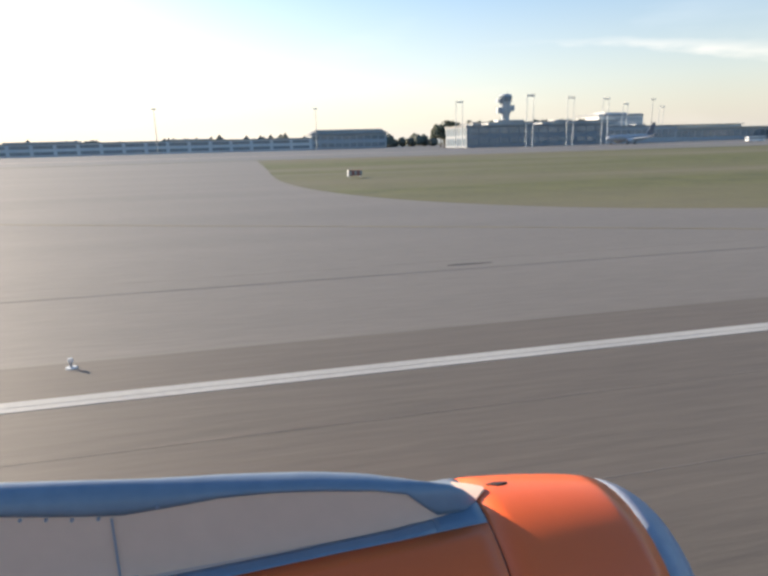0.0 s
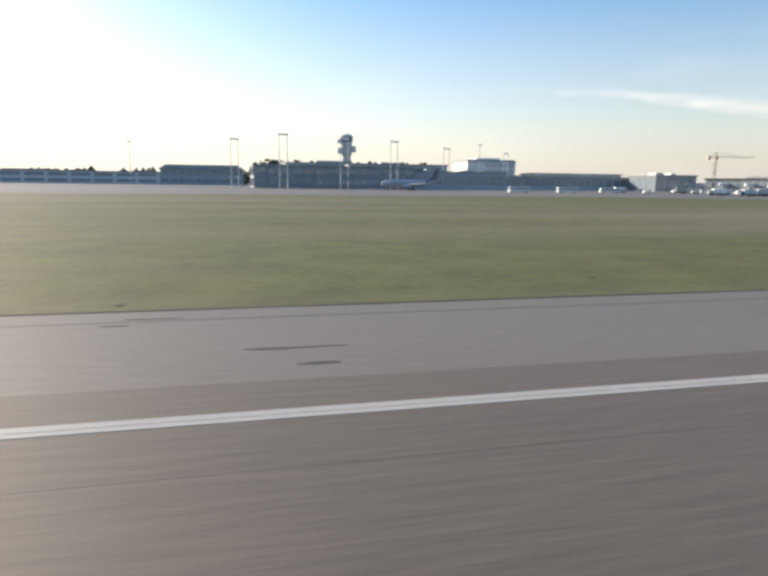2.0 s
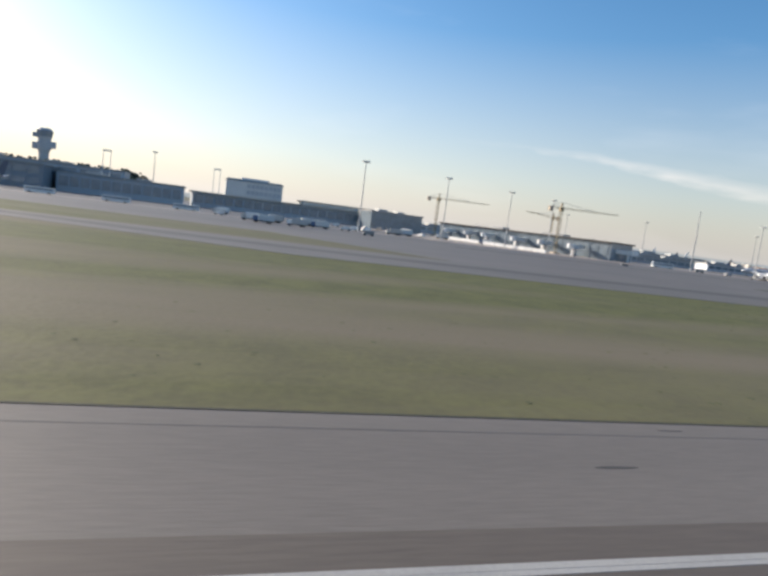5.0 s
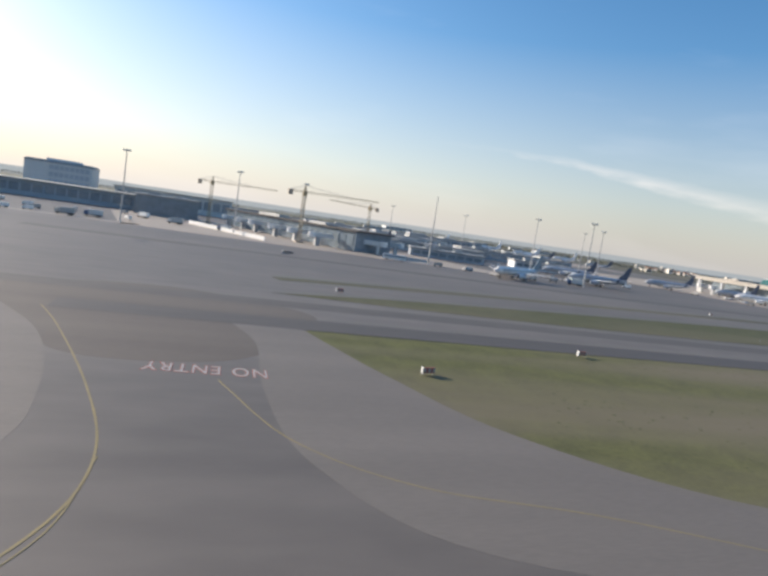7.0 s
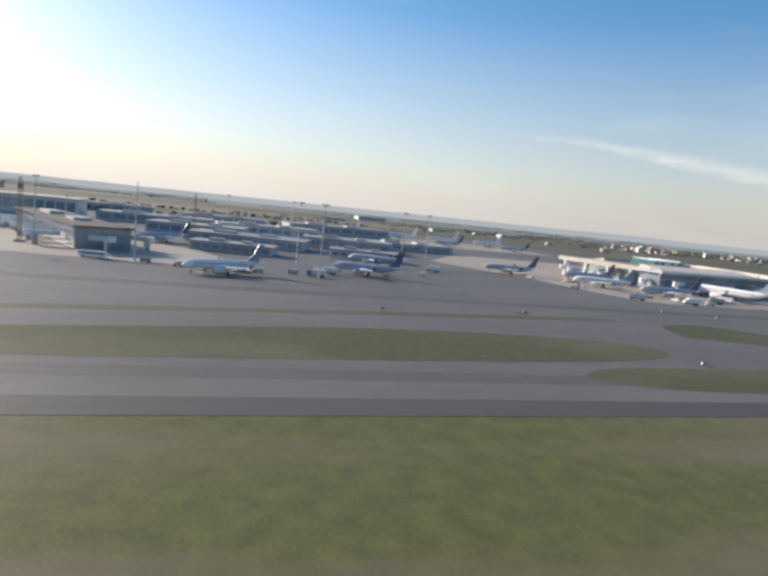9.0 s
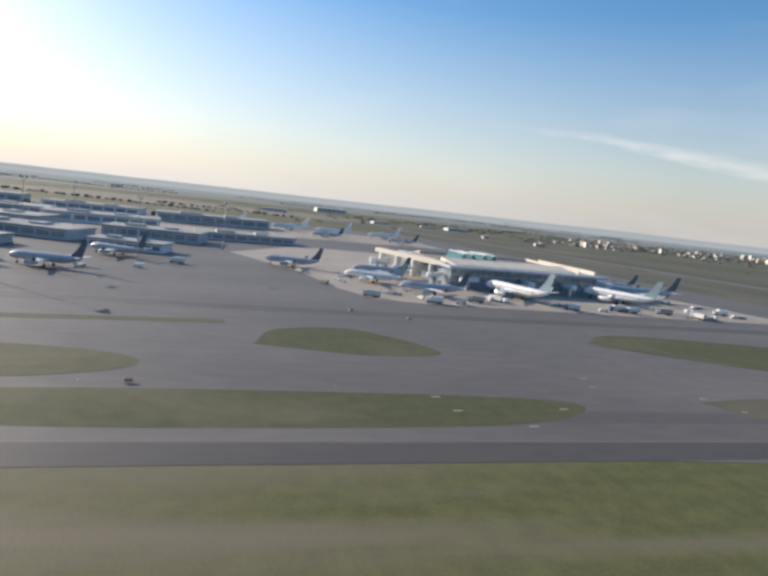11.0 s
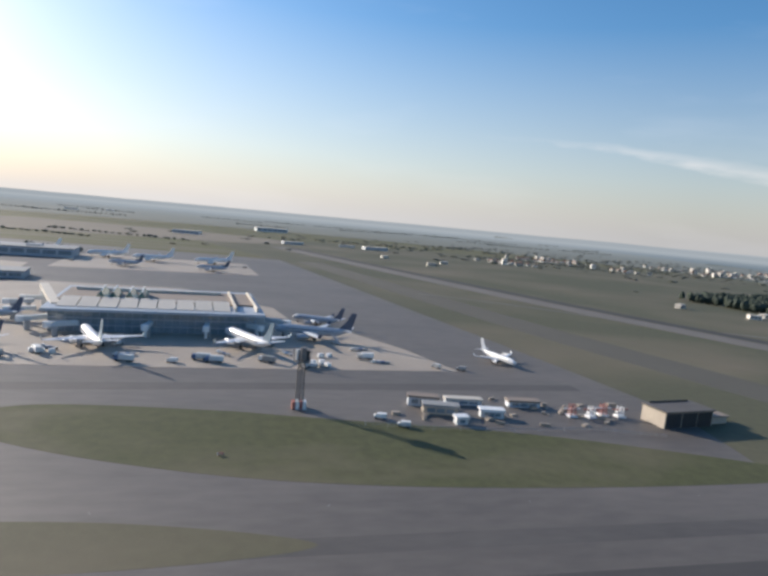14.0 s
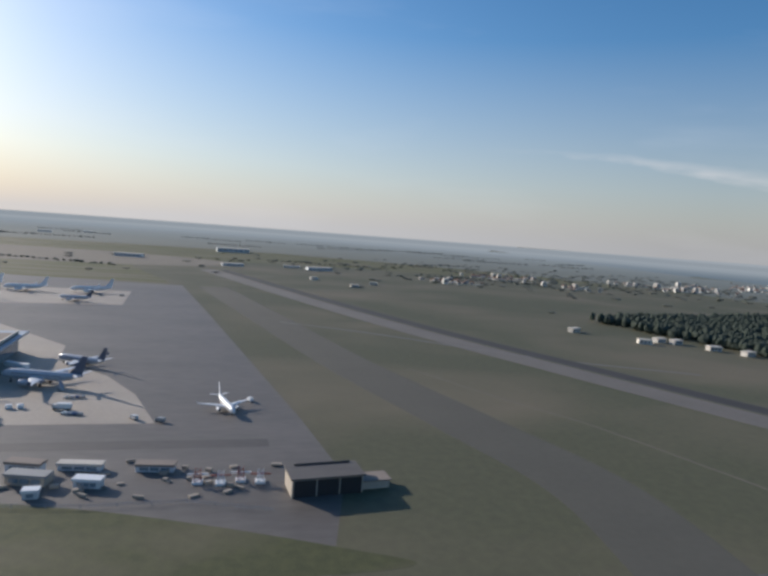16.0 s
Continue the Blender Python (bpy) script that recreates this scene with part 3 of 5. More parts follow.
# parallel taxiway, aprons, grass islands
ground_piece("taxiway_parallel", slab([(150, 62), (185, 47), (225, 43.6), (262, 43.0), (2000, 42.8), (2000, 61.5), (440, 61.5), (200, 61.5), (150, 68)], -0.1, 0.018), "tarmac", "long grey asphalt taxiway parallel to the runway", "taxiway")
ground_piece("taxiway_shoulder", slab([(243, 43.6), (262, 43.0), (640, 42.9), (640, 47.3), (243, 47.3)], -0.1, 0.024), "band", "dark asphalt shoulder of the taxiway", "shoulder")
ground_piece("taxiway_edge", slab([(275, 47.4), (520, 47.4), (520, 47.75), (275, 47.75)], 0, 0.027), "shoulder", "thin pale edge line of the taxiway", "road marking")
ground_piece("taxiway_apron", slab([(-400, 98), (130, 98), (186, 84), (205, 61.2), (596, 61.2), (604, 100), (598, 135), (585, 200), (565, 300), (540, 420), (380, 440), (-400, 440)], -0.1, 0.012), "tarmac", "wide worn asphalt apron in front of the terminals", "apron")
ground_piece("grass_island", slab(smooth_line([(466, 93), (478, 101.5), (507, 99.5), (524, 96), (563, 88), (600, 74), (607, 68), (560, 67), (520, 70.5), (491, 79), (470, 90), (466, 93)]), 0, 0.03), "island_grass", "green grass island between taxiways", "grass")
ground_piece("grass_island", slab(smooth_line([(404, 82), (408, 92), (420, 95), (429, 88), (432, 80.5), (420, 78.2), (404, 82)]), 0, 0.03), "island_grass", "small green grass island on the taxiway", "grass")
ground_piece("grass_island", slab(smooth_line([(462, 60.5), (476, 62.6), (500, 60.8), (520, 55), (500, 52), (470, 53), (462, 60.5)]), 0, 0.03), "dry_grass", "dry grass island between taxiways", "grass")
ground_piece("grass_strip", slab(smooth_line([(260, 61), (280, 59.0), (310, 58.9), (350, 61.0), (378, 64), (390, 70), (382, 76), (350, 78), (310, 72), (278, 66), (260, 61)]), 0, 0.034), "island_grass", "long mown grass strip between taxiways", "grass")
ground_piece("grass_strip", slab(smooth_line([(366, 56), (374, 60), (400, 61.4), (436, 60.6), (442, 57), (430, 52), (400, 50.6), (376, 51.4), (366, 56)]), 0, 0.03), "island_grass", "green grass strip between taxiways", "grass")
ground_piece("grass_strip", ribbon([(262, 74), (300, 82), (350, 90), (400, 96)], 3.0, 0, 0.03), "dry_grass", "thin dry grass strip between taxiways", "grass")
ground_piece("service_strip", slab([(425, 44.3), (446, 42.6), (470, 41.2), (500, 40.6), (640, 40.2), (640, 44.4), (425, 44.4)], -0.1, 0.02), "tarmac", "grey paved service strip beside the taxiway", "paving")
apron = [(402, 206), (421, 168), (427.5, 141), (434.5, 127), (446, 126.2), (500, 127.4), (565, 130.4), (557, 153), (546, 172), (528, 190), (524, 212), (490, 250), (430, 250)]
ground_piece("apron_concrete", slab(apron, -0.1, 0.032), "concrete", "pale concrete aircraft stand area", "apron")
ground_piece("apron_concrete", slab([(236, 146), (268, 143), (326, 137), (334, 141), (322, 175), (285, 215), (246, 236), (226, 214)], -0.1, 0.024), "concrete", "pale concrete aircraft stand area", "apron")
ground_piece("apron_concrete", slab([(330, 255), (420, 270), (414, 310), (340, 322)], -0.1, 0.03), "concrete", "pale concrete aircraft stand area", "apron")
ground_piece("apron_concrete", slab([(425, 300), (522, 315), (516, 372), (420, 376)], -0.1, 0.03), "concrete", "pale concrete aircraft stand area", "apron")
ground_piece("apron_road", ribbon([(-200, 140), (60, 142), (160, 145), (240, 150)], 4, -0.1, 0.024), "concrete", "pale concrete service road along the apron", "road")
ground_piece("dry_field", slab(smooth_line([(560, 300), (530, 430), (480, 640), (700, 700), (1100, 560), (1200, 62), (900, 61.6), (610, 61.6), (600, 110), (560, 300)]), -0.1, 0.009), "dry_grass", "dull olive-brown grass beyond the aprons", "grass")
ground_piece("taxiway_far", ribbon([(560, 420), (592, 300), (618, 200), (640, 132), (652, 92), (650, 52)], 20, -0.1, 0.022), "verge", "long grey taxiway running away across the grass", "taxiway")
cross = [(560, 570), (588.6, 493), (628, 390), (668.6, 292), (690, 246), (715, 198), (744, 143), (790, 60), (850, -40)]
ground_piece("crossing_runway_shoulder", ribbon(cross, 11, -0.1, 0.025), "verge", "pale grey shoulder of the crossing runway", "shoulder")
ground_piece("crossing_runway", ribbon(cross, 8.5, -0.1, 0.032), "runway_dark", "dark asphalt runway crossing the airfield", "runway")
ground_piece("verge_strip", ribbon([(x - 13.5, y - 5) for x, y in cross], 15, -0.1, 0.021), "verge_pale", "worn brown-grey strip beside the crossing runway", "verge")
for k, (pts, w) in enumerate((([(150, 66), (190, 55), (260, 54.5), (420, 54.5), (620, 54.8), (900, 54.5)], 3.6), ([(225, 112), (330, 108), (430, 110), (520, 115), (590, 118)], 4.5))):
    ground_piece("worn_path", ribbon(pts, w, -0.1, 0.0205 + 0.004 * k), "worn", "darker worn wheel path along the taxiway", "stain")
ground_piece("perimeter_road", ribbon([(640, 190), (662, 150), (675, 129), (691, 89), (705, 50)], 0.7, -0.1, 0.025), "soil", "narrow pale perimeter road across the grass", "road")
ground_piece("perimeter_road", ribbon([(600, 280), (640, 258), (700, 215), (760, 190)], 2.2, -0.1, 0.024), "tarmac", "narrow grey perimeter road", "road")
ground_piece("bare_soil", slab(smooth_line([(120, 640), (300, 560), (520, 590), (540, 700), (300, 760), (120, 640)]), -0.1, 0.02), "soil", "brown ploughed field beyond the airfield", "field")
ground_piece("sea", slab([(1470, -2500), (4600, -2500), (4600, 4200), (1900, 4200), (1600, 2600), (1475, 1500), (1480, 1100), (1530, 900), (1500, 500)], -0.1, 0.05), "water", "blue-grey sea beyond the coast with haze painted in as glow", "water")

# ring of far fields that carries the emissive haze
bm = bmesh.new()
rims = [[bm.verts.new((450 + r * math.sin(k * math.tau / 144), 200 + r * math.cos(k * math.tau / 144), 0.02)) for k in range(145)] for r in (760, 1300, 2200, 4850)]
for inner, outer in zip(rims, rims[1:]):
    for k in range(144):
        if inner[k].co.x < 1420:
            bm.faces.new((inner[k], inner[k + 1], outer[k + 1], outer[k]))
ground_piece("backdrop_fields", bm, "far_field", "muted grey-green fields with glowing blue haze painted in", "distance")

# tyre marks and dark patches on the runway
rng = random.Random(4)
patches = thing("patch_marks", pose(0, 0, 0), "dark tar patches and stains on the runway shoulder", "stain", kind="stuff")
bm = bmesh.new()
for i in range(60):
    x, y = rng.uniform(-20, 330), rng.uniform(6.6, 9.8)
    if i < 5:
        x, y = ((69.4, 9.1), (69.9, 9.5), (72.2, 7.5), (71.6, 7.5), (133.1, 8.9))[i]
    w, d = rng.uniform(0.10, 0.5), rng.uniform(0.02, 0.06)
    slab([(x + w * math.cos(a) * rng.uniform(0.7, 1.1), y + d * math.sin(a) * rng.uniform(0.7, 1.1)) for a in [k * math.tau / 9 for k in range(9)]], 0.01, 0.022, bm)
part("stain", bm, "rubber", patches)


# ---- airliners ----
def ring(x, y, z, rx, rz, n=16):
    return [(x + rx * math.cos(k * math.tau / n), y, z + rz * math.sin(k * math.tau / n)) for k in range(n)]


def wing_mesh(side, root_y, root_len, tip_x, tip_y, tip_len, z0, z1, thick, x0=0.6):
    rings = []
    for f in (0.0, 0.35, 1.0):
        x, y, z = x0 + (tip_x - x0) * f, root_y + (tip_y - root_y) * f, z0 + (z1 - z0) * f
        c, t = root_len + (tip_len - root_len) * (f**0.7), thick * (1 - 0.75 * f)
        rings.append([(side * x, y + c * a, z + t * b) for a, b in ((0.5, 0), (0.38, 0.5), (0.1, 0.75), (-0.25, 0.4), (-0.5, 0), (-0.25, -0.3), (0.1, -0.5), (0.38, -0.4))])
    return loft(rings)


def airliner(m, label, body="white", tail="white", group="airliners at the terminals"):
    """A twin-jet airliner, nose along +y, wheels on the ground."""
    jet = thing("airliner", m, label, "airplane", group)
    prof = [(8.2, 0.06, 1.62), (8.0, 0.32, 1.66), (7.4, 0.66, 1.76), (6.4, 0.88, 1.86), (5.0, 0.92, 1.9), (-3.6, 0.92, 1.9), (-5.6, 0.74, 2.06), (-7.4, 0.36, 2.36), (-8.3, 0.10, 2.52)]
    part("fuselage", loft([ring(0, y, z, r, r * 1.03) for y, r, z in prof]), body, jet, smooth=True)
    part("cockpit_window", box(-0.45, 0.45, 7.32, 7.62, 2.0, 2.2), "dark", jet, "dark cockpit glazing")
    for s in (-1, 1):
        part("window_band", box(s * 0.9 - 0.02, s * 0.9 + 0.035, -4.4, 5.6, 2.05, 2.16), "dark", jet, "row of small dark cabin windows")
        part("wing", wing_mesh(s, 0.6, 3.3, 7.9, -2.4, 0.75, 1.45, 2.0, 0.36), "white", jet, "white swept wing")
        part("winglet", loft([[(s * 7.85, y, 2.0), (s * 7.95, y, 2.0), (s * 8.15, y - 0.35, 2.8), (s * 8.1, y - 0.35, 2.8)] for y in (-2.05, -2.75)]), tail, jet)
        eng = part("engine", loft([ring(s * 2.75, y, 0.98, r, r) for y, r in ((2.9, 0.42), (2.7, 0.52), (1.7, 0.55), (0.7, 0.42), (0.1, 0.26))]), body, jet, smooth=True)
        part("intake", loft([ring(s * 2.75, y, 0.98, r, r) for y, r in ((2.93, 0.38), (2.9, 0.2))]), "dark", eng, "dark engine intake")
        part("pylon", box(s * 2.75 - 0.06, s * 2.75 + 0.06, 0.2, 2.0, 1.35, 1.62), "jet_grey", jet)
        for y in (5.9, -4.9):
            part("door_and_shade", box(s * 0.86 - 0.03, s * 0.86 + 0.05, y - 0.18, y + 0.18, 1.65, 2.35), "jet_grey", jet)
        for fx, fy in ((2.9, -1.7), (4.6, -2.1)):
            part("flap_fairing", loft([ring(s * fx, fy + dy, 1.5 + fx * 0.05, q, q, 8) for dy, q in ((0.9, 0.05), (0.3, 0.13), (-0.5, 0.1), (-0.9, 0.03))]), "jet_grey", jet, smooth=True)
        part("tailplane", wing_mesh(s, -7.1, 1.5, 2.9, -8.3, 0.55, 2.55, 2.75, 0.14, 0.2), "white", jet)
        part("main_gear", rod((s * 1.7, -0.7, 0.35), (s * 1.6, -0.7, 1.5), 0.09, bm=rod((s * 1.55, -0.7, 0.3), (s * 1.85, -0.7, 0.3), 0.3, seg=12)), "tyre", jet)
    part("fin", loft([[(-t, y0, z), (t, y0, z), (t * 0.4, y1, z), (-t * 0.4, y1, z)] for z, y0, y1, t in ((2.55, -5.3, -8.0, 0.12), (4.3, -6.9, -8.6, 0.09), (6.3, -8.0, -9.1, 0.05))]), tail, jet, "painted tail fin")
    part("nose_gear", rod((0, 6.3, 0.25), (0, 6.3, 1.2), 0.07, bm=rod((-0.16, 6.3, 0.2), (0.16, 6.3, 0.2), 0.2, seg=12)), "tyre", jet)
    return jet


def turned(x, y, deg, s=1.0):
    return pose(x, y, 0.03, 0, 0, deg) @ Matrix.Scale(s, 4)


white_jet = airliner(turned(580.2, 141.0, 198, 0.84), "white airliner with a pale fin taxiing on the asphalt", "white", "jet_grey", "airliners on the taxiway")
blue_jet = airliner(turned(477.6, 144.6, 22, 1.35), "white airliner with a blue-grey fin parked nose-in at the glass terminal", "white", "teal")
for x, y, a, size in ((513.5, 148.6, 29, 1.0), (327, 127.5, 112, 0.76), (440, 156, 60, 0.76)):
    copy_thing(blue_jet, turned(x, y, a, size))
dark_jet = airliner(turned(532.0, 161.8, 75, 1.35), "slate grey airliner with a navy fin parked beside the terminal", "jet_grey", "navy")
for x, y, a in ((446, 172, 80), (452, 141, 75), (362, 143, 72), (372, 172, 60), (536, 184, 62), (310, 196, 120), (420, 178, 70)):
    copy_thing(dark_jet, turned(x, y, a, 0.76))
far_jet = airliner(turned(497, 358, 100, 1.3), "white airliner parked on the remote apron", "white", "white", "airliners on the remote apron")
for x, y, a in ((464, 354, 95), (439, 361, 100), (402, 366, 95)):
    copy_thing(far_jet, turned(x, y, a))


for x, y, a in ((119, 172, 92), (455, 322, 80), (498, 322, 75)):
    copy_thing(dark_jet, turned(x, y, a, 0.76))


# ---- vehicles ----
def wheels(parent, xs, ys, r=0.2):
    for x in xs:
        for y in ys:
            part("wheel", rod((x - 0.07, y, r), (x + 0.07, y, r), r, seg=12), "tyre", parent)


def van(m, label, paint="vehicle"):
    v = thing("van", m, label, "van", "vehicles on the aprons")
    side = [(-1.15, 0.25), (1.15, 0.25), (1.15, 0.6), (0.85, 0.68), (0.55, 1.0), (-1.1, 1.05), (-1.15, 0.9)]
    part("body", loft([[(x, y, z) for y, z in side] for x in (-0.46, 0.46)]), paint, v)
    part("windscreen", box(-0.4, 0.4, 0.6, 0.8, 0.72, 0.95), "dark", v, "dark glass")
    wheels(v, (-0.42, 0.42), (-0.75, 0.75))
    return v


def truck(m, label, cab="vehicle", load="vehicle"):
    v = thing("truck", m, label, "truck", "vehicles on the aprons")
    part("chassis", box(-0.5, 0.5, -2.1, 2.0, 0.3, 0.5), "dark", v)
    part("cab", loft([[(x, y, z) for y, z in ((1.1, 0.45), (2.05, 0.45), (2.05, 0.95), (1.85, 1.35), (1.1, 1.35))] for x in (-0.52, 0.52)]), cab, v)
    part("cargo_box", box(-0.56, 0.56, -2.1, 1.0, 0.5, 1.65), load, v)
    part("windscreen", box(-0.45, 0.45, 1.86, 2.06, 0.98, 1.25), "dark", v, "dark glass")
    wheels(v, (-0.46, 0.46), (-1.4, -0.9, 1.45), 0.24)
    return v


def bus(m, label, paint="white"):
    v = thing("bus", m, label, "bus", "vehicles on the aprons")
    part("body", box(-0.62, 0.62, -2.9, 2.9, 0.2, 1.4), paint, v)
    for s in (-1, 1):
        part("window_band", box(s * 0.61, s * 0.635, -2.7, 2.7, 0.75, 1.2), "glass", v, "long dark window band")
    part("windscreen", box(-0.55, 0.55, 2.88, 2.92, 0.6, 1.25), "glass", v, "dark glass")
    wheels(v, (-0.55, 0.55), (-1.9, 1.9), 0.23)
    return v


v0 = van(pose(528.4, 130.7, 0.03, 0, 0, 80), "small white van parked on the concrete apron")
t0 = truck(pose(526.2, 130.5, 0.03, 0, 0, 10), "white box truck parked on the concrete apron")
t1 = truck(pose(506, 132.5, 0.03, 0, 0, 85), "blue-cabbed box truck beside a parked airliner", "van_blue", "facade_pale")
b0 = bus(pose(141.9, 147.0, 0.02, 0, 0, 92), "white airport bus with dark windows driving along the apron")
for x, y, a in ((530.4, 131.2, 12), (532, 131.4, 15), (455, 128.6, 70), (446, 131.5, 20), (421, 166, 30), (425, 147, 35), (560, 133.4, 40), (566, 131.6, 60), (497, 131.6, 75), 
                (335, 133.5, 80), (343, 136, 60), (318, 136, 100), (311, 139, 70), (232, 196, 40), (222, 176, 10), (236, 165, 30), (205, 158, 80), 
                (179.5, 146, 85), (180, 158, 95), (208, 137, 70), (212, 171, 80), (216, 161, 95), (212.4, 149, 90), (203, 182, 60), (216.5, 152, 100), (209, 119, 85), (380, 152, 60), (540, 91.7, 70), (536.6, 95.8, 75), (586, 148.5, 20), (428, 330, 60), (515, 350, 80), (504, 349, 100)):
    copy_thing(v0, pose(x, y, 0.03, 0, 0, a))
for x, y, a in ((186, 128, 70), (191, 134, 95), (195, 124, 80), (199, 140, 100), (193, 150, 85), (205, 160, 70), (224, 152, 90), (433.5, 131, 50), (448, 128, 80), (468, 137, 30), (518, 134, 60), (330, 136, 75), (247, 176, 80), (238, 186, 40), (180, 160, 90), (352, 140, 65), (388, 165, 70), (461, 133, 60), (543, 140, 85)):
    copy_thing(t0, pose(x, y, 0.03, 0, 0, a))
for x, y, a in ((188, 121, 88), (201, 131, 80), (229, 158, 95), (503, 134.4, 80), (487, 131.2, 78), (348, 133.5, 66), (260, 172, 45)):
    copy_thing(t1, pose(x, y, 0.03, 0, 0, a))
for x, y, a in ((157, 149, 90), (172, 152, 84), (300, 141, 75)):
    copy_thing(b0, pose(x, y, 0.03, 0, 0, a))


# ---- masts, cranes, towers ----
def lattice(a, b, w0, w1, bays, r, bm=None):
    """A square lattice mast from a up to b."""
    bm = bm or bmesh.new()
    a, b = Vector(a), Vector(b)
    turn = (b - a).to_track_quat("Z", "Y").to_matrix()
    q = []
    for i in range(bays + 1):
        f = i / bays
        w = (w0 + (w1 - w0) * f) / 2
        q.append([a.lerp(b, f) + turn @ Vector((sx * w, sy * w, 0)) for sx, sy in ((1, 1), (-1, 1), (-1, -1), (1, -1))])
    for k in range(4):
        rod(q[0][k], q[-1][k], r, seg=4, bm=bm)
        for i in range(bays):
            rod(q[i][k], q[i + 1][(k + 1) % 4], r * 0.6, seg=3, bm=bm)
            rod(q[i][k], q[i][(k + 1) % 4], r * 0.6, seg=3, bm=bm)
    return bm


def twin_mast(m, height, label):
    t = thing("floodlight_mast", m, label, "light mast", "floodlight masts")
    for s in (-1, 1):
        part("pole", rod((s * 1.1, 0, 0), (s * 1.1, 0, height), 0.14, 0.10), "facade_pale", t)
    part("crossbar", box(-1.35, 1.35, -0.15, 0.15, height - 0.35, height), "facade_pale", t)
    for k in range(4):
        part("lamp", box(-1.2 + k * 0.7, -0.9 + k * 0.7, -0.35, -0.1, height, height + 0.3), "lamp_glass", t)
    return t


def single_mast(m, height, label):
    t = thing("floodlight_mast", m, label, "light mast", "floodlight masts")
    part("pole", rod((0, 0, 0), (0, 0, height), 0.19, 0.10), "steel", t)
    part("lamp_ring", rod((0, 0, height - 0.25), (0, 0, height - 0.1), 0.9, 0.9, 12), "steel", t)
    for k in range(6):
        a = k * math.tau / 6
        part("lamp", box(-0.18, 0.18, 0.55, 0.9, height - 0.12, height + 0.15, m=Matrix.Rotation(a, 4, "Z")), "lamp_glass", t)
    return t


tw = twin_mast(pose(82.4, 167, 0, 0, 0, 5), 14.6, "pale twin-pole floodlight mast on the apron")
for x, y in ((69.4, 191), (100.5, 176), (117.1, 183), (144, 212), (178, 236)):
    copy_thing(tw, pose(x, y, 0, 0, 0, 5))
sm = single_mast(pose(211, 137, 0), 16.4, "slender steel floodlight mast with a lamp ring")
for x, y in ((236, 148), (262, 163), (281, 171), (348.2, 130.1), (346, 153), (378, 165), (400, 205), (352, 215), (330, 240), (158, 215), (-30, 240), (30, 250)):
    copy_thing(sm, pose(x, y, 0))
tall = thing("antenna_mast", pose(308.6, 139.8, 0), "tall slender steel antenna mast beside the pier", "mast")
part("pole", rod((0, 0, 0), (0, 0, 17.2), 0.22, 0.09), "steel", tall)
part("collar", rod((0, 0, 8), (0, 0, 8.3), 0.32, 0.32), "steel", tall)


def crane(m, height, jib, back, label):
    t = thing("tower_crane", m, label, "crane", "tower cranes")
    part("base", box(-1.1, 1.1, -1.1, 1.1, 0, 0.5), "concrete", t)
    part("mast", lattice((0, 0, 0.5), (0, 0, height), 0.8, 0.8, 14, 0.06), "crane", t)
    part("cab", box(-0.55, 0.55, -0.55, 0.55, height - 0.5, height + 0.7), "crane", t)
    part("jib", lattice((0.4, 0, height + 0.5), (jib, 0, height + 0.9), 0.5, 0.3, 16, 0.04), "crane", t)
    part("counter_jib", lattice((-0.4, 0, height + 0.5), (-back, 0, height + 0.5), 0.5, 0.5, 4, 0.04), "crane", t)
    part("counterweight", box(-back - 0.2, -back + 1.0, -0.5, 0.5, height - 0.7, height + 0.7), "concrete", t)
    part("peak", lattice((0, 0, height + 0.7), (0, 0, height + 2.2), 0.8, 0.2, 2, 0.06), "crane", t)
    for x in (-back + 0.5, jib * 0.62):
        part("tie", rod((0, 0, height + 2.2), (x, 0, height + 0.9), 0.05, seg=4), "steel", t)
    return t


c0 = crane(pose(256.4, 209, 0, 0, 0, 8), 13.4, 22, 4.4, "yellow lattice tower crane behind the pier")
for x, y, a in ((279.6, 163.8, 6), (318, 232, -150)):
    copy_thing(c0, pose(x, y, 0, 0, 0, a))

tower = thing("control_tower", pose(114.8, 256.7, 0), "grey concrete control tower with two stacked cabs", "control tower")
part("shaft", loft([[(r * math.cos(k * math.tau / 12), r * math.sin(k * math.tau / 12), z) for k in range(12)] for z, r in ((0, 2.4), (8, 1.8), (12.5, 1.8), (14.2, 2.2))]), "facade_slate", tower)
part("lower_ring", rod((0, 0, 14.0), (0, 0, 16.8), 2.4, 2.5, 12), "facade_slate", tower)
for s, z in ((-1, 13.8), (1, 14.6), (-1, 18.2)):
    part("equipment_box", box(s * 3.0 - 0.9, s * 3.0 + 0.9, -0.9, 0.9, z, z + (1.7 if z > 18 else 2.5)), "facade_slate", tower)
part("neck", rod((0, 0, 16.8), (0, 0, 18.6), 2.1, 2.5, 12), "facade_slate", tower)
cab = part("cab", rod((0, 0, 18.6), (0, 0, 20.9), 2.6, 2.9, 12), "glass", tower, "dark slanted control room glazing")
part("roof", rod((0, 0, 20.9), (0, 0, 21.8), 2.8, 2.1, 12), "facade_slate", tower)
part("antenna", rod((0.8, 0, 21.4), (0.8, 0, 23.2), 0.12, 0.05), "steel", tower)

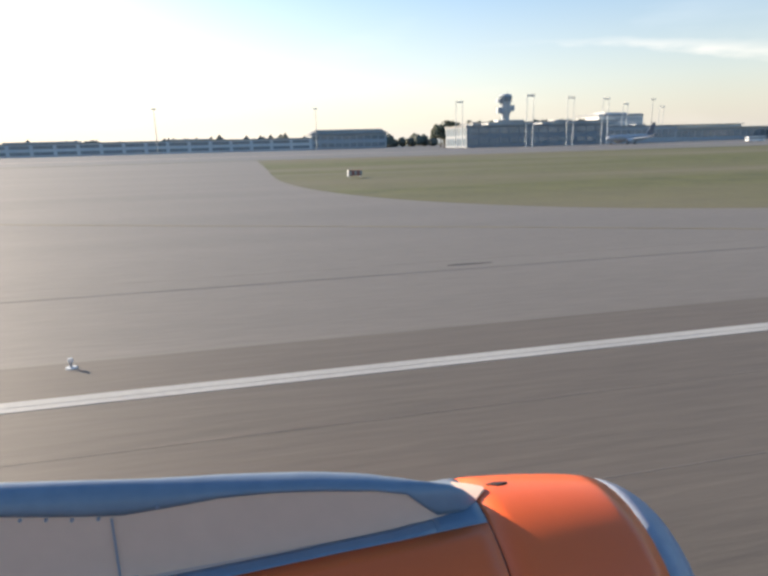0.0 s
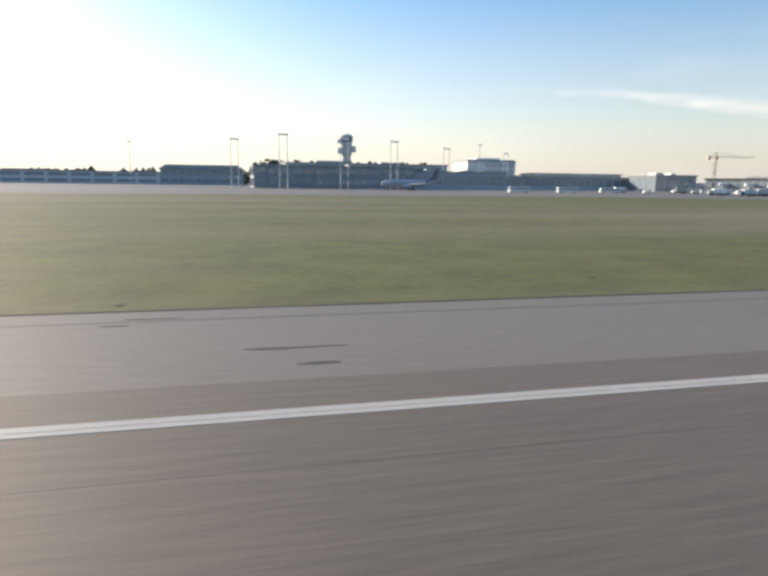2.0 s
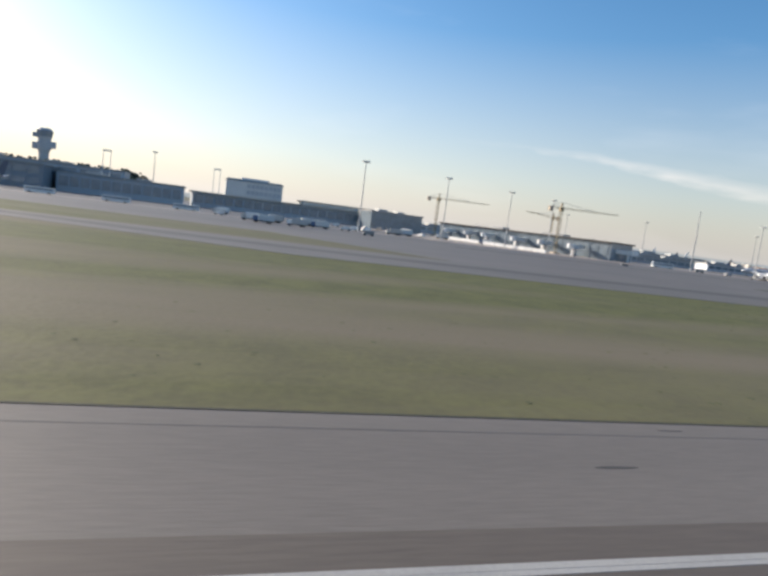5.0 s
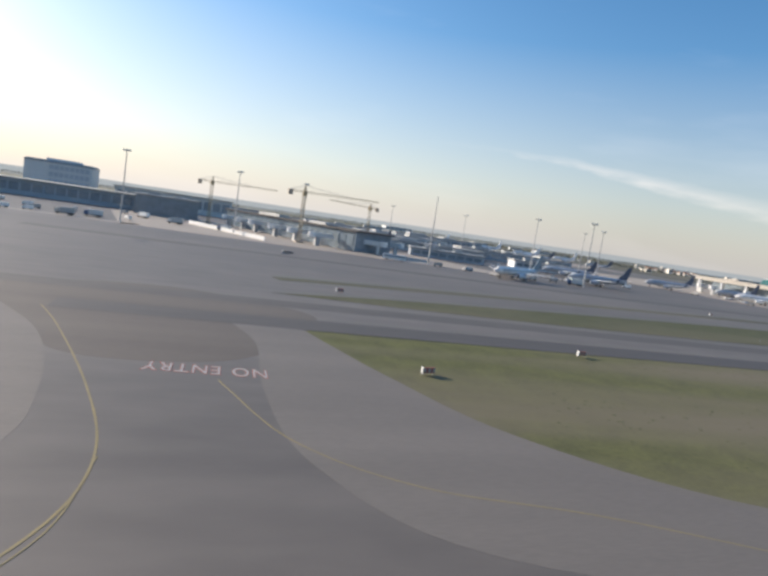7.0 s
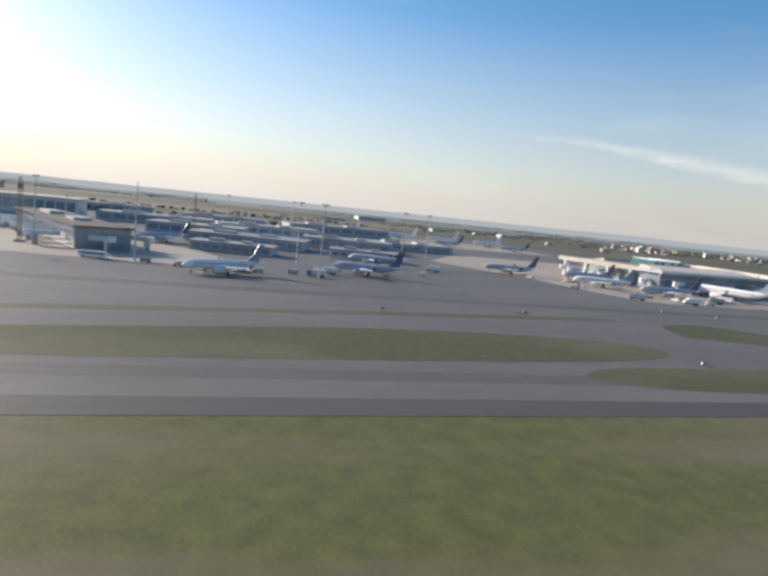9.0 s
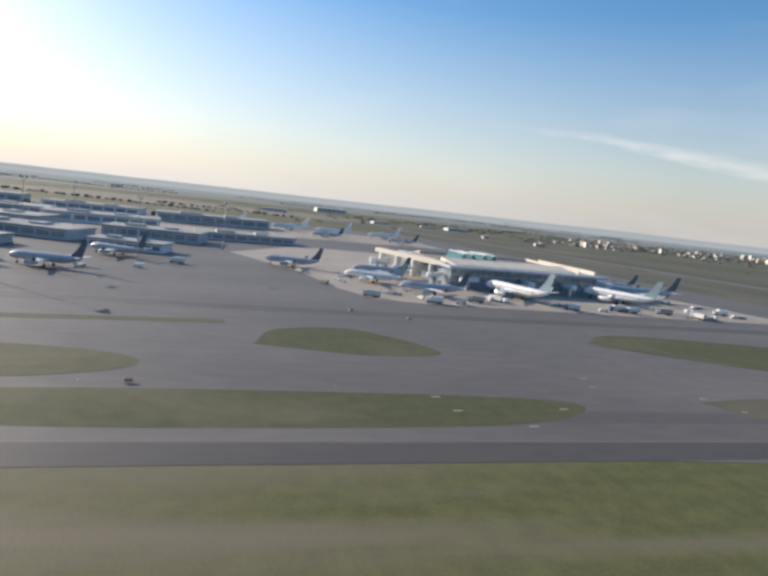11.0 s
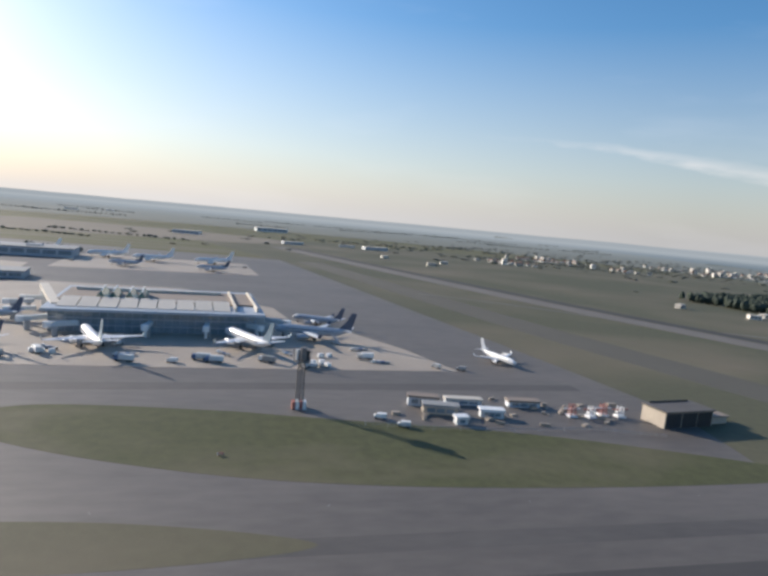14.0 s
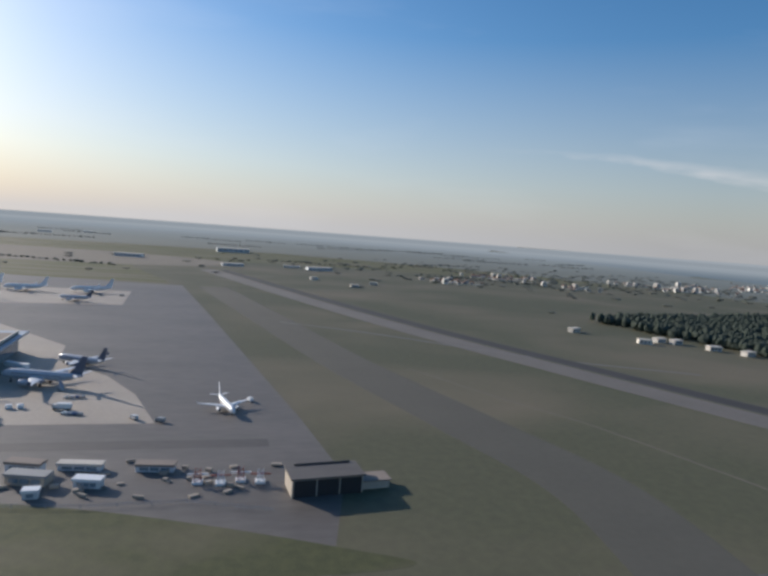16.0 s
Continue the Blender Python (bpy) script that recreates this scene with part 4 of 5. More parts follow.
radar = thing("antenna_tower", pose(522.3, 101.2, 0), "slim grey lattice mast with aerial drums on a banded base", "mast")
for k in range(4):
    part("base_band", box(-1.3 + k * 0.65, -0.65 + k * 0.65, -0.9, 0.9, 0, 1.4), ("rust_red", "white")[k % 2], radar)
part("mast", lattice((0, 0, 0), (0, 0, 9.2), 1.5, 1.1, 14, 0.09), "brown_steel", radar)
part("core", rod((0, 0, 0), (0, 0, 9.2), 0.13, 0.1), "brown_steel", radar)
part("platform", rod((0, 0, 8.9), (0, 0, 9.2), 1.6, 1.6, 10), "brown_steel", radar)
for x, y, z, r, h, paint in ((-0.85, 0, 9.2, 0.42, 1.9, "facade_pale"), (0.75, 0.3, 8.9, 0.72, 2.0, "dark"), (0.1, -0.6, 9.4, 0.66, 2.2, "brown_steel")):
    part("aerial_drum", rod((x, y, z), (x, y, z + h), r, r * 0.85, 10), paint, radar)
for k in range(9):
    a = k * 0.7
    part("whip_aerial", rod((1.45 * math.cos(a), 1.45 * math.sin(a), 8.6), (1.6 * math.cos(a), 1.6 * math.sin(a), 10.8 + 0.3 * (k % 3)), 0.06, 0.04, 5), "brown_steel", radar)


# ---- buildings ----
def windows(parent, x0, x1, y, z0, z1, count, material="glass", depth=0.12):
    """A row of glazed bays on a wall that faces -y, with gaps between them."""
    w = (x1 - x0) / count
    for i in range(count):
        pane = part("window", box(x0 + i * w + w * 0.08, x0 + (i + 1) * w - w * 0.08, y - depth, y + 0.05, z0, z1), material, parent)


def block(name, m, w, d, h, label, category="building", wall="facade", roof="roof_grey", rows=1, bays=10, over=0.4, group="", extra=True):
    """A flat-roofed building whose front stands on the -y side of its origin."""
    b = thing(name, m, label, category, group)
    part("wall", box(-w / 2, w / 2, 0, d, -0.2, h), wall, b)
    part("roof", box(-w / 2 - over, w / 2 + over, -over, d + over, h, h + 0.45), roof, b)
    storey = h / rows
    for r in range(rows):
        windows(b, -w / 2 + 0.6, w / 2 - 0.6, 0, r * storey + storey * 0.3, r * storey + storey * 0.82, bays)
    if extra:
        part("roof_plant", box(-w * 0.3, -w * 0.12, d * 0.3, d * 0.6, h + 0.45, h + 1.3), "steel", b)
        part("roof_plant", box(w * 0.1, w * 0.22, d * 0.35, d * 0.7, h + 0.45, h + 1.1), "steel", b)
    return b


block("terminal_building", pose(-52, 300, 0, 0, 0, 2), 172, 30, 5.4, "long low pale blue-grey terminal building", "terminal", "facade", "roof_grey", 2, 18)
hall = block("terminal_building", pose(53, 305, 0, 0, 0, 0), 38, 26, 7.0, "raised grey terminal hall with a sloping roof edge", "terminal", "facade_slate", "roof_grey", 2, 10, 0.8, "", False)
part("upper_roof", loft([[(x, y, z) for x, y in ((-19.6 + i, i * 0.3), (19.6 - i, i * 0.3), (19.6 - i, 26 - i), (-19.6 + i, 26 - i))] for z, i in ((7.44, 0), (9.4, 3.0))]), "roof_grey", hall, "sloping grey roof edge")
main_hall = block("terminal_building", pose(102, 200, 0, 0, 0, 2), 54, 20, 7.0, "dark blue-grey terminal building with window bands", "terminal", "facade_dim", "roof_grey", 2, 14)
# made-up glass panes, added only to darken the sunlit end wall
for z in (0.7, 4.1):
    for k in range(6):
        part("end_dimming_pane", box(-27.08, -26.9, 0.8 + k * 3.1, 3.5 + k * 3.1, z, z + 2.4), "glass", main_hall)
block("terminal_building", pose(117, 222, 0, 0, 0, 1), 62, 16, 8.6, "stepped slate-grey upper hall of the terminal", "terminal", "facade_slate", "roof_grey", 2, 9)
block("terminal_building", pose(149, 212, 0, 0, 0, 2), 38, 14, 6.0, "dark blue-grey terminal wing", "terminal", "facade_slate", "roof_grey", 1, 12)
cube = thing("office_block", pose(195, 290, 0, 0, 0, 0), "pale square office block with a chamfered grey roof", "building")
part("wall", box(-13, 13, 0, 22, -0.2, 13.2), "facade_pale", cube)
part("roof", loft([[(x, y, z) for x, y in ((-13.4 + i, -0.4 + i), (13.4 - i, -0.4 + i), (13.4 - i, 22.4 - i), (-13.4 + i, 22.4 - i))] for z, i in ((13.2, 0), (14.2, 1.0))]), "roof_grey", cube)
part("glass_front", box(-12.4, -4.6, -0.12, 0.05, 2, 12.2), "facade_pale", cube, "pale flat front bay")
for r in range(4):
    windows(cube, -3.6, 12.4, 0, 1.5 + r * 3, 3.3 + r * 3, 8, "facade_slate", 0.05)
part("penthouse", box(-6, 7, 6, 16, 14.2, 15.2), "facade", cube)
block("terminal_building", pose(206, 232, 0, 0, 0, 4), 72, 20, 5.2, "long dark glazed concourse with a thin flat roof", "terminal", "facade_slate", "roof_pale", 1, 20, 1.2, "", False)
canopy = block("roof_canopy", pose(243, 288, 0, 0, 0, 0), 50, 20, 7.6, "pale canopy roof behind the concourse", "canopy", "facade_pale", "roof_pale", 1, 12, 1.0, "", False)
block("terminal_building", pose(243, 214, 0, 0, 0, 3), 20, 16, 6.2, "teal-grey annex with a stepped roof", "terminal", "glass", "roof_grey", 2, 7)
pier = block("pier_building", pose(278.2, 188.4, 0, 0, 0, -65), 72, 13, 5.2, "long dark glazed pier with a dark felt roof", "terminal", "glass", "roof_dark", 1, 22, 0.6)


def jet_bridge(m, label="white jet bridge on a column beside the pier"):
    j = thing("jet_bridge", m, label, "jet bridge", "jet bridges along the pier")
    part("tunnel", box(-0.65, 0.65, -0.4, 6.5, 2.3, 3.5), "facade_pale", j)
    part("cab", rod((0, -0.6, 2.2), (0, -0.6, 3.6), 0.95, 0.95, 10), "white", j)
    part("column", box(-0.4, 0.4, 0.6, 1.1, 0, 2.3), "white", j)
    part("stair", box(0.75, 1.15, 0.2, 1.5, 0, 2.4), "steel", j)
    return j


jb = jet_bridge(pose(262.2, 211, 0.02, 0, 0, -65))
for x, y in ((266.2, 202), (269.6, 194), (274.2, 181), (278.6, 171), (282.8, 160.4)):
    copy_thing(jb, pose(x, y, 0.02, 0, 0, -65))
for x, y in ((301, 156), (309, 165)):
    copy_thing(jb, pose(x, y, 0.02, 0, 0, 70))
walk_white = thing("noise_wall", pose(259.8, 171, 0.02, 0, 0, -65), "low white barrier wall along the apron edge", "wall")
for k in range(19):
    part("panel", box(-21.8 + k * 2.3, -19.65 + k * 2.3, -0.12, 0.12, 0, 1.0), "white", walk_white)
for x, y, w, d, h, a, wall, roof in ((335, 205, 40, 16, 4.2, -18, "facade_slate", "roof_grey"), (375, 225, 34, 14, 4.8, -10, "facade_slate", "roof_grey"), (318, 238, 36, 18, 5, -12, "facade_slate", "roof_grey"),
                                     (410, 250, 40, 14, 3.6, 8, "facade_slate", "roof_grey"), (350, 275, 46, 18, 5.2, 4, "facade", "roof_grey"), (300, 290, 50, 20, 5.0, 2, "facade_slate", "roof_grey"), (372, 186, 22, 9, 3.4, -14, "facade", "roof_grey"),
                                     (330, 177, 24, 9, 3.2, -16, "facade_slate", "roof_grey"), (396, 340, 60, 22, 6, 6, "facade_slate", "roof_grey"), (330, 360, 50, 20, 5, -4, "facade", "roof_grey"), (260, 380, 60, 20, 6, 3, "facade_slate", "roof_grey")):
    block("service_building", pose(x, y, 0, 0, 0, a), w, d, h * 0.72, f"low {'pale' if wall == 'facade' else 'slate'} blue-grey airport service building with a flat roof", "building", wall, roof, 1, 8, 0.4, "service buildings")

# glazed satellite terminal
sat = thing("satellite_terminal", pose(464, 159.5, 0, 0, 0, 4.5), "dark glazed satellite terminal with a pale ribbed roof", "terminal")
part("glass_wall", box(0, 52, 0, 38, -0.2, 5.6), "glass", sat, "dark blue glass wall")
for k in range(27):
    part("mullion", box(k * 2.0 - 0.04, k * 2.0 + 0.04, -0.12, 0.06, 0, 5.4), "facade_slate", sat)
for z in (1.7, 3.6):
    part("floor_band", box(-0.2, 52.2, -0.2, 0.02, z, z + 0.2), "facade_slate", sat)
part("roof_edge", box(-1.5, 54.5, -2.2, 40, 5.6, 6.3), "facade_slate", sat, "blue-grey overhanging roof edge")
for k in range(9):
    x0 = 1.5 + k * 4.9
    part("roof_panel", loft([[(x, 1.0, 6.28), (x, 1.0, 6.5), (x, 11.0, 7.6), (x, 11.0, 6.28)] for x in (x0, x0 + 4.6)]), "roof_pale", sat, "pale sloping concrete roof panel")
part("roof_deck", box(0, 53, 11.2, 34, 6.3, 6.75), "roof_brown", sat, "brown gravel roof deck")
part("rear_panel", loft([[(x, 36, 6.28), (x, 36, 6.6), (x, 29, 7.5), (x, 29, 6.28)] for x in (2, 44)]), "roof_pale", sat)
for x in (9, 16.5):
    for k in range(2):
        part("skylight", loft([[(x + k * 3.2, y, 6.75), (x + k * 3.2 + 1.6, y, 9.0), (x + k * 3.2 + 3.1, y, 6.75)] for y in (13, 24)]), "skylight", sat, "green glass ridge skylight")
        part("skylight_rib", rod((x + k * 3.2 + 1.6, 12.8, 9.05), (x + k * 3.2 + 1.6, 24.2, 9.05), 0.16, seg=6), "white", sat)
for x in (46.5, 52.5):
    part("parapet", box(x, x + 0.5, 2, 34, 6.3, 7.5), "roof_pale", sat)

link = thing("elevated_walkway", pose(452, 199, 0.03, 0, 0, -70), "pale elevated walkway on white columns beside the satellite", "walkway")
part("deck", box(0, 37, -1.2, 1.2, 5.2, 6.6), "roof_pale", link)
for x in (3, 12, 21, 30):
    part("column", loft([[(x - 0.35, -0.9, 0), (x + 0.35, -0.9, 0), (x + 0.35, 0.9, 0), (x - 0.35, 0.9, 0)], [(x - 0.35, -1.1, 5.2), (x + 0.35, -1.1, 5.2), (x + 0.35, 1.1, 5.2), (x - 0.35, 1.1, 5.2)]]), "white", link)
for x, y, a in ((466, 154, -60), (458, 160, -50), (488, 155, -5), (503, 156.5, 0), (451, 172, -60), (447, 184, -60)):
    copy_thing(jb, pose(x, y, 0.03, 0, 0, a))
for x, y, a in ((517, 160, 40), (525, 170, 60), (449, 192, -70)):
    copy_thing(jb, pose(x, y, 0.03, 0, 0, a))

# compound with huts beside the mast
for x, y, w, d, h, a, wall, roof in ((549, 98, 9, 3.4, 2.2, -12, "facade_beige", "roof_grey"), (547, 103, 8, 3, 2.4, -12, "facade", "roof_brown"), (559, 96.5, 6, 2.6, 1.8, -10, "facade_pale", "white"),
                                     (551.5, 92.8, 3, 2.2, 1.6, 4, "facade_pale", "white"), (556, 104, 10, 2.4, 1.4, -6, "facade", "roof_pale"), (569, 103, 9, 3, 1.5, -5, "facade", "roof_brown")):
    block("site_hut", pose(x, y, 0, 0, 0, a), w * 0.75, d * 0.7, h * 0.7, "small pale equipment hut in a fenced compound", "hut", wall, roof, 1, 3, 0.2, "site huts", False)
hangar = thing("equipment_building", pose(593.2, 90.9, 0, 0, 0, 8), "low beige equipment building with a flat grey roof", "building")
part("wall", box(0, 13, 0, 6, -0.2, 3.2), "facade_beige", hangar)
part("roof", box(-0.25, 13.3, -0.3, 6.3, 3.2, 3.5), "tarmac", hangar, "flat grey felt roof")
part("roof_upstand", box(1.5, 12, 5.6, 5.9, 3.5, 3.75), "dark", hangar)
# near-black panels imitate the shade on the front wall; no bays known there
for k in range(3):
    part("door_and_shade", box(0.35 + k * 4.2, 4.3 + k * 4.2, -0.08, 0.05, 0, 3.0), "dark", hangar, "dark panel standing in for shade on the front wall")
part("annex", box(13, 18.5, 1.0, 4.5, -0.2, 1.5), "facade_beige", hangar)
part("annex_roof", box(13.02, 18.8, 0.7, 4.8, 1.5, 1.7), "roof_brown", hangar)
for k, (x, y) in enumerate(((577, 98), (581, 97.4), (584.5, 98.6), (588, 97.8))):
    ant = thing("aerial_array", pose(x, y, 0), "red and white banded lattice aerial frame", "antenna", "aerial frames")
    part("lattice", lattice((0, 0, 0.4), (0, 0, 2.6 - 0.3 * (k % 2)), 1.2, 0.9, 3, 0.08), ("rust_red", "white")[k % 2], ant)
    part("plinth", box(-0.9, 0.9, -0.9, 0.9, 0, 0.4), "white", ant)
    part("crossarm", box(-1.8, 1.8, -0.1, 0.1, 1.5, 1.75), ("white", "rust_red")[k % 2], ant)


# ---- airfield signs and lights ----
def guide_sign(m, w, label, face="dark"):
    s = thing("taxiway_sign", m, label, "sign", "taxiway signs")
    part("panel", box(-w / 2, w / 2, -0.06, 0.06, 0.12, 0.46), face, s)
    for k in range(max(1, round(w / 0.35))):
        part("stripe", box(-w / 2 + 0.05 + k * 0.35, -w / 2 + 0.2 + k * 0.35, -0.075, -0.055, 0.17, 0.41), "white_line", s)
    for sx in (-0.4, 0.4):
        part("leg", box(sx * w - 0.02, sx * w + 0.02, -0.02, 0.02, 0, 0.12), "steel", s)
    part("end_cap", box(-w / 2 - 0.05, -w / 2, -0.09, 0.09, 0.1, 0.5), "white", s)
    return s


g0 = guide_sign(pose(236, 32.6, 0, 0, 0, 8), 2.2, "long low dark taxiway sign with pale bars on the grass")
copy_thing(g0, pose(270, 118, 0, 0, 0, 10))
g1 = guide_sign(pose(266.2, 32.6, 0, 0, 0, 14), 0.9, "short dull red taxiway sign with pale bars on the grass", "rust_red")
for x, y in ((7, 38.7), (268.7, 67.1), (284.1, 41.9), (352.7, 93.8), (424.4, 111), (390, 63), (509, 79.6), (382, 98), (435, 106)):
    copy_thing(g1, pose(x, y, 0.02, 0, 0, 10))
copy_thing(g1, pose(226.5, 23.0, 0.0, 0, 0, 10) @ Matrix.Diagonal((0.24, 0.6, 0.36, 1)))
marker = thing("marker_board", pose(32.9, 8.4, 0.015), "white marker board on a short post beside the runway", "sign")
part("post", rod((0, 0, 0), (0, 0, 0.34), 0.06, 0.05), "facade_pale", marker)
part("board", box(-0.075, 0.075, -0.07, 0.07, 0.32, 0.46), "white", marker)


def edge_light(m):
    e = thing("edge_light", m, "small white runway edge light on a round base", "light", "runway edge lights")
    part("base", rod((0, 0, 0), (0, 0, 0.015), 0.06, 0.05, 12), "facade_pale", e)
    part("stem", rod((0, 0, 0.015), (0, 0, 0.07), 0.014, 0.014), "steel", e)
    part("lens", rod((0, 0, 0.07), (0, 0, 0.105), 0.028, 0.02, 10), "lamp_glass", e)
    return e


e0 = edge_light(pose(52.7, 6.15, 0.017))
for k in range(-4, 12):
    if k:
        copy_thing(e0, pose(52.7 + 27.25 * k, 6.15, 0.017))
for k in range(12):
    copy_thing(e0, pose(330 + 27.5 * k, 63.4 + (k % 2) * 0.3, 0.03))

slats = thing("threshold_slab", pose(0, 0, 0), "pale concrete slabs set in the taxiway grass", "slab", kind="stuff")
bm = bmesh.new()
for x, y in ((424, 60.5), (425, 56), (432, 51.5), (439, 57), (450.3, 70), (449, 66), (464, 62), (466, 57), (480, 58)):
    slab([(x - 0.6, y - 0.2), (x + 0.6, y - 0.12), (x + 0.5, y + 0.2), (x - 0.55, y + 0.15)], 0, 0.045, bm)
part("slab", bm, "concrete", slats)


# ---- trees, woods, town, far land ----
def pine(m, seed, height, width, label, group="pines by the terminal"):
    r = random.Random(seed)
    t = thing("pine_tree", m, label, "tree", group)
    bm = rod((0, 0, -0.1), (0.15, 0, height * 0.7), 0.24, 0.14)
    for k in range(5):
        a = k * 1.26 + r.random()
        rod((0.1, 0, height * (0.5 + 0.04 * k)), (width * 0.32 * math.cos(a), width * 0.32 * math.sin(a), height * 0.82), 0.1, 0.04, 5, bm)
    part("trunk", bm, "bark", t)
    bm = bmesh.new()
    for k in range(120):
        a, d = r.uniform(0, math.tau), width * 0.5 * math.sqrt(r.random())
        z = height * (0.34 + 0.62 * (1 - 0.7 * (2 * d / width) ** 2) * r.random() ** 0.7)
        s = width * r.uniform(0.06, 0.13)
        vs = bmesh.ops.create_icosphere(bm, subdivisions=1, radius=s, matrix=Matrix.Translation((d * math.cos(a), d * math.sin(a), z)) @ Matrix.Diagonal((1, 1, 0.7, 1)))["verts"]
        for v in vs:
            v.co += Vector((r.uniform(-1, 1), r.uniform(-1, 1), r.uniform(-1, 1))) * s * 0.3
    part("crown", bm, "leaf", t)
    return t


pines = [pine(pose(78 + 3 * k, 236 + k, 0), 5 + k, 10.7, 7.6, "dark green pine with a dense ragged crown beside the terminal") for k in range(3)]
for k in range(28):
    copy_thing(pines[k % 3], pose(82 + k * 2.5 + rng.uniform(-1, 1), 243 + (k % 4) * 1.8 + rng.uniform(-1, 1), 0, 0, 0, rng.uniform(0, 360)))


def clumps(name, material, spots, label, category):
    """Many ragged foliage clumps in one mesh: (x, y, radius, height)."""
    r = random.Random(11)
    base = bmesh.new()
    bmesh.ops.create_icosphere(base, subdivisions=1, radius=1)
    unit, tris = np.array([v.co[:] for v in base.verts]), np.array([[v.index for v in f.verts] for f in base.faces])
    base.free()
    vs, fs = [], []
    for x, y, w, h in spots:
        jitter = np.array([[r.uniform(0.72, 1.2)] for _ in unit])
        vs.append(unit * jitter * (w, w, h * 0.55) + (x, y, h * 0.5))
        fs.append(tris + len(unit) * (len(vs) - 1))
    me = bpy.data.meshes.new(name)
    me.from_pydata(np.concatenate(vs).tolist(), [], np.concatenate(fs).tolist())
    me.materials.append(M[material])
    return tagged(new(name, me), label, category, kind="stuff")


spots = []
while len(spots) < 5200:
    x, y = rng.uniform(796, 1150), rng.uniform(170, 385)
    if y > 330 - (x - 796) * 3.0 and y < 330 + (x - 796) * 0.28:
        spots.append((x, y, rng.uniform(1.7, 2.8), rng.uniform(4.9, 5.9)))
clumps("woodland", "wood_deep", spots, "dense dark green wood beyond the crossing runway", "wood")
spots = []
for k in range(34):
    x0, y0 = rng.uniform(-700, 1300), rng.uniform(560, 1500)
    a, n = rng.gauss(0, 0.35), rng.randint(10, 36)
    for i in range(n):
        spots.append((x0 + i * 6 * math.cos(a) + rng.uniform(-2, 2), y0 + i * 6 * math.sin(a) + rng.uniform(-2, 2), rng.uniform(1.8, 3.4), rng.uniform(1.0, 2.4)))
for k in range(520):
    spots.append((rng.gauss(1020, 210), rng.gauss(690, 115), rng.uniform(2.5, 5.5), rng.uniform(0.8, 1.7)))
spots = [s for s in spots if s[0] < 1450]
clumps("hedgerows", "wood_dark", spots, "dark hedges and tree belts across the far plain", "hedge")
spots = [(rng.uniform(180, 420), rng.uniform(365, 400), rng.uniform(1.5, 3), rng.uniform(2, 4)) for _ in range(90)]
spots += [(rng.uniform(-260, 120), rng.uniform(345, 400), rng.uniform(2.5, 4.5), rng.uniform(4, 9)) for _ in range(260)]
clumps("tree_belt", "wood_dark", spots, "dark tree belt behind the terminals", "trees")


def house(m, w, d, h, label, flat=False):
    b = thing("house", m, label, "house", "houses of the coastal town")
    part("wall", box(-w / 2, w / 2, -d / 2, d / 2, -0.2, h), "house_wall", b)
    if flat:
        part("roof", box(-w / 2 - 0.2, w / 2 + 0.2, -d / 2 - 0.2, d / 2 + 0.2, h, h + 0.4), "roof_pale", b)
    else:
        part("roof", loft([[(x, -d / 2 - 0.4, h), (x, 0, h + d * 0.3), (x, d / 2 + 0.4, h)] for x in (-w / 2 - 0.3, w / 2 + 0.3)]), "roof_tile", b)
    for k in range(3):
        part("window", box(-w * 0.36 + k * w * 0.28, -w * 0.2 + k * w * 0.28, -d / 2 - 0.05, -d / 2 + 0.05, h * 0.35, h * 0.75), "dark", b)
    return b


homes = [house(pose(768, 569, 0, 0, 0, 20), 4.6, 3.8, 3.0, "pale rendered house with a clay tile roof"), house(pose(806, 322, 0, 0, 0, -30), 6.5, 3.4, 2.0, "low white house with a flat roof", True),
         house(pose(1093, 662, 0, 0, 0, 10), 6, 5, 6.5, "white block of flats with a flat roof", True)]
town = random.Random(21)
centres = [(town.uniform(780, 1420), town.uniform(0, 150)) for _ in range(17)]
for k in range(240):
    cx, cy = centres[k % 17]
    x = min(1430, cx + town.gauss(0, 15))
    y = 500 + (cx - 700) * 0.28 + cy + town.gauss(0, 13)
    copy_thing(homes[town.choice((0, 0, 0, 1, 1, 2))], pose(x, y, 0, 0, 0, town.uniform(-40, 40)) @ Matrix.Scale(town.uniform(0.55, 0.85), 4))
for x, y in ((782, 256), (802, 258), (759, 285), (795, 262), (640, 520), (668, 470), (690, 500), (812, 243), (822, 232), (835, 220)):
    copy_thing(homes[1], pose(x, y, 0, 0, 0, town.uniform(-30, 30)))
shed = block("warehouse", pose(560, 900, 0, 0, 0, 8), 46, 16, 5, "long white warehouse on the far plain", "warehouse", "facade", "roof_pale", 1, 6, 0.3, "far warehouses", False)
for k in range(13):
    copy_thing(shed, pose(town.uniform(-500, 700), town.uniform(620, 1400), 0, 0, 0, town.uniform(-15, 15)) @ Matrix.Scale(town.uniform(0.35, 0.7), 4))

tufts = []
for k in range(700):
    x, y = rng.uniform(48, 200), RW + 0.2 + abs(rng.gauss(0, 12))
    if y < 43:
        tufts.append((x, y, rng.uniform(0.04, 0.13), rng.uniform(0.008, 0.020)))
for k in range(260):
    tufts.append((rng.uniform(206, 236), rng.uniform(16, 42), rng.uniform(0.06, 0.16), rng.uniform(0.012, 0.03)))
    tufts.append((rng.uniform(270, 310), rng.uniform(19, 42), rng.uniform(0.06, 0.16), rng.uniform(0.012, 0.03)))
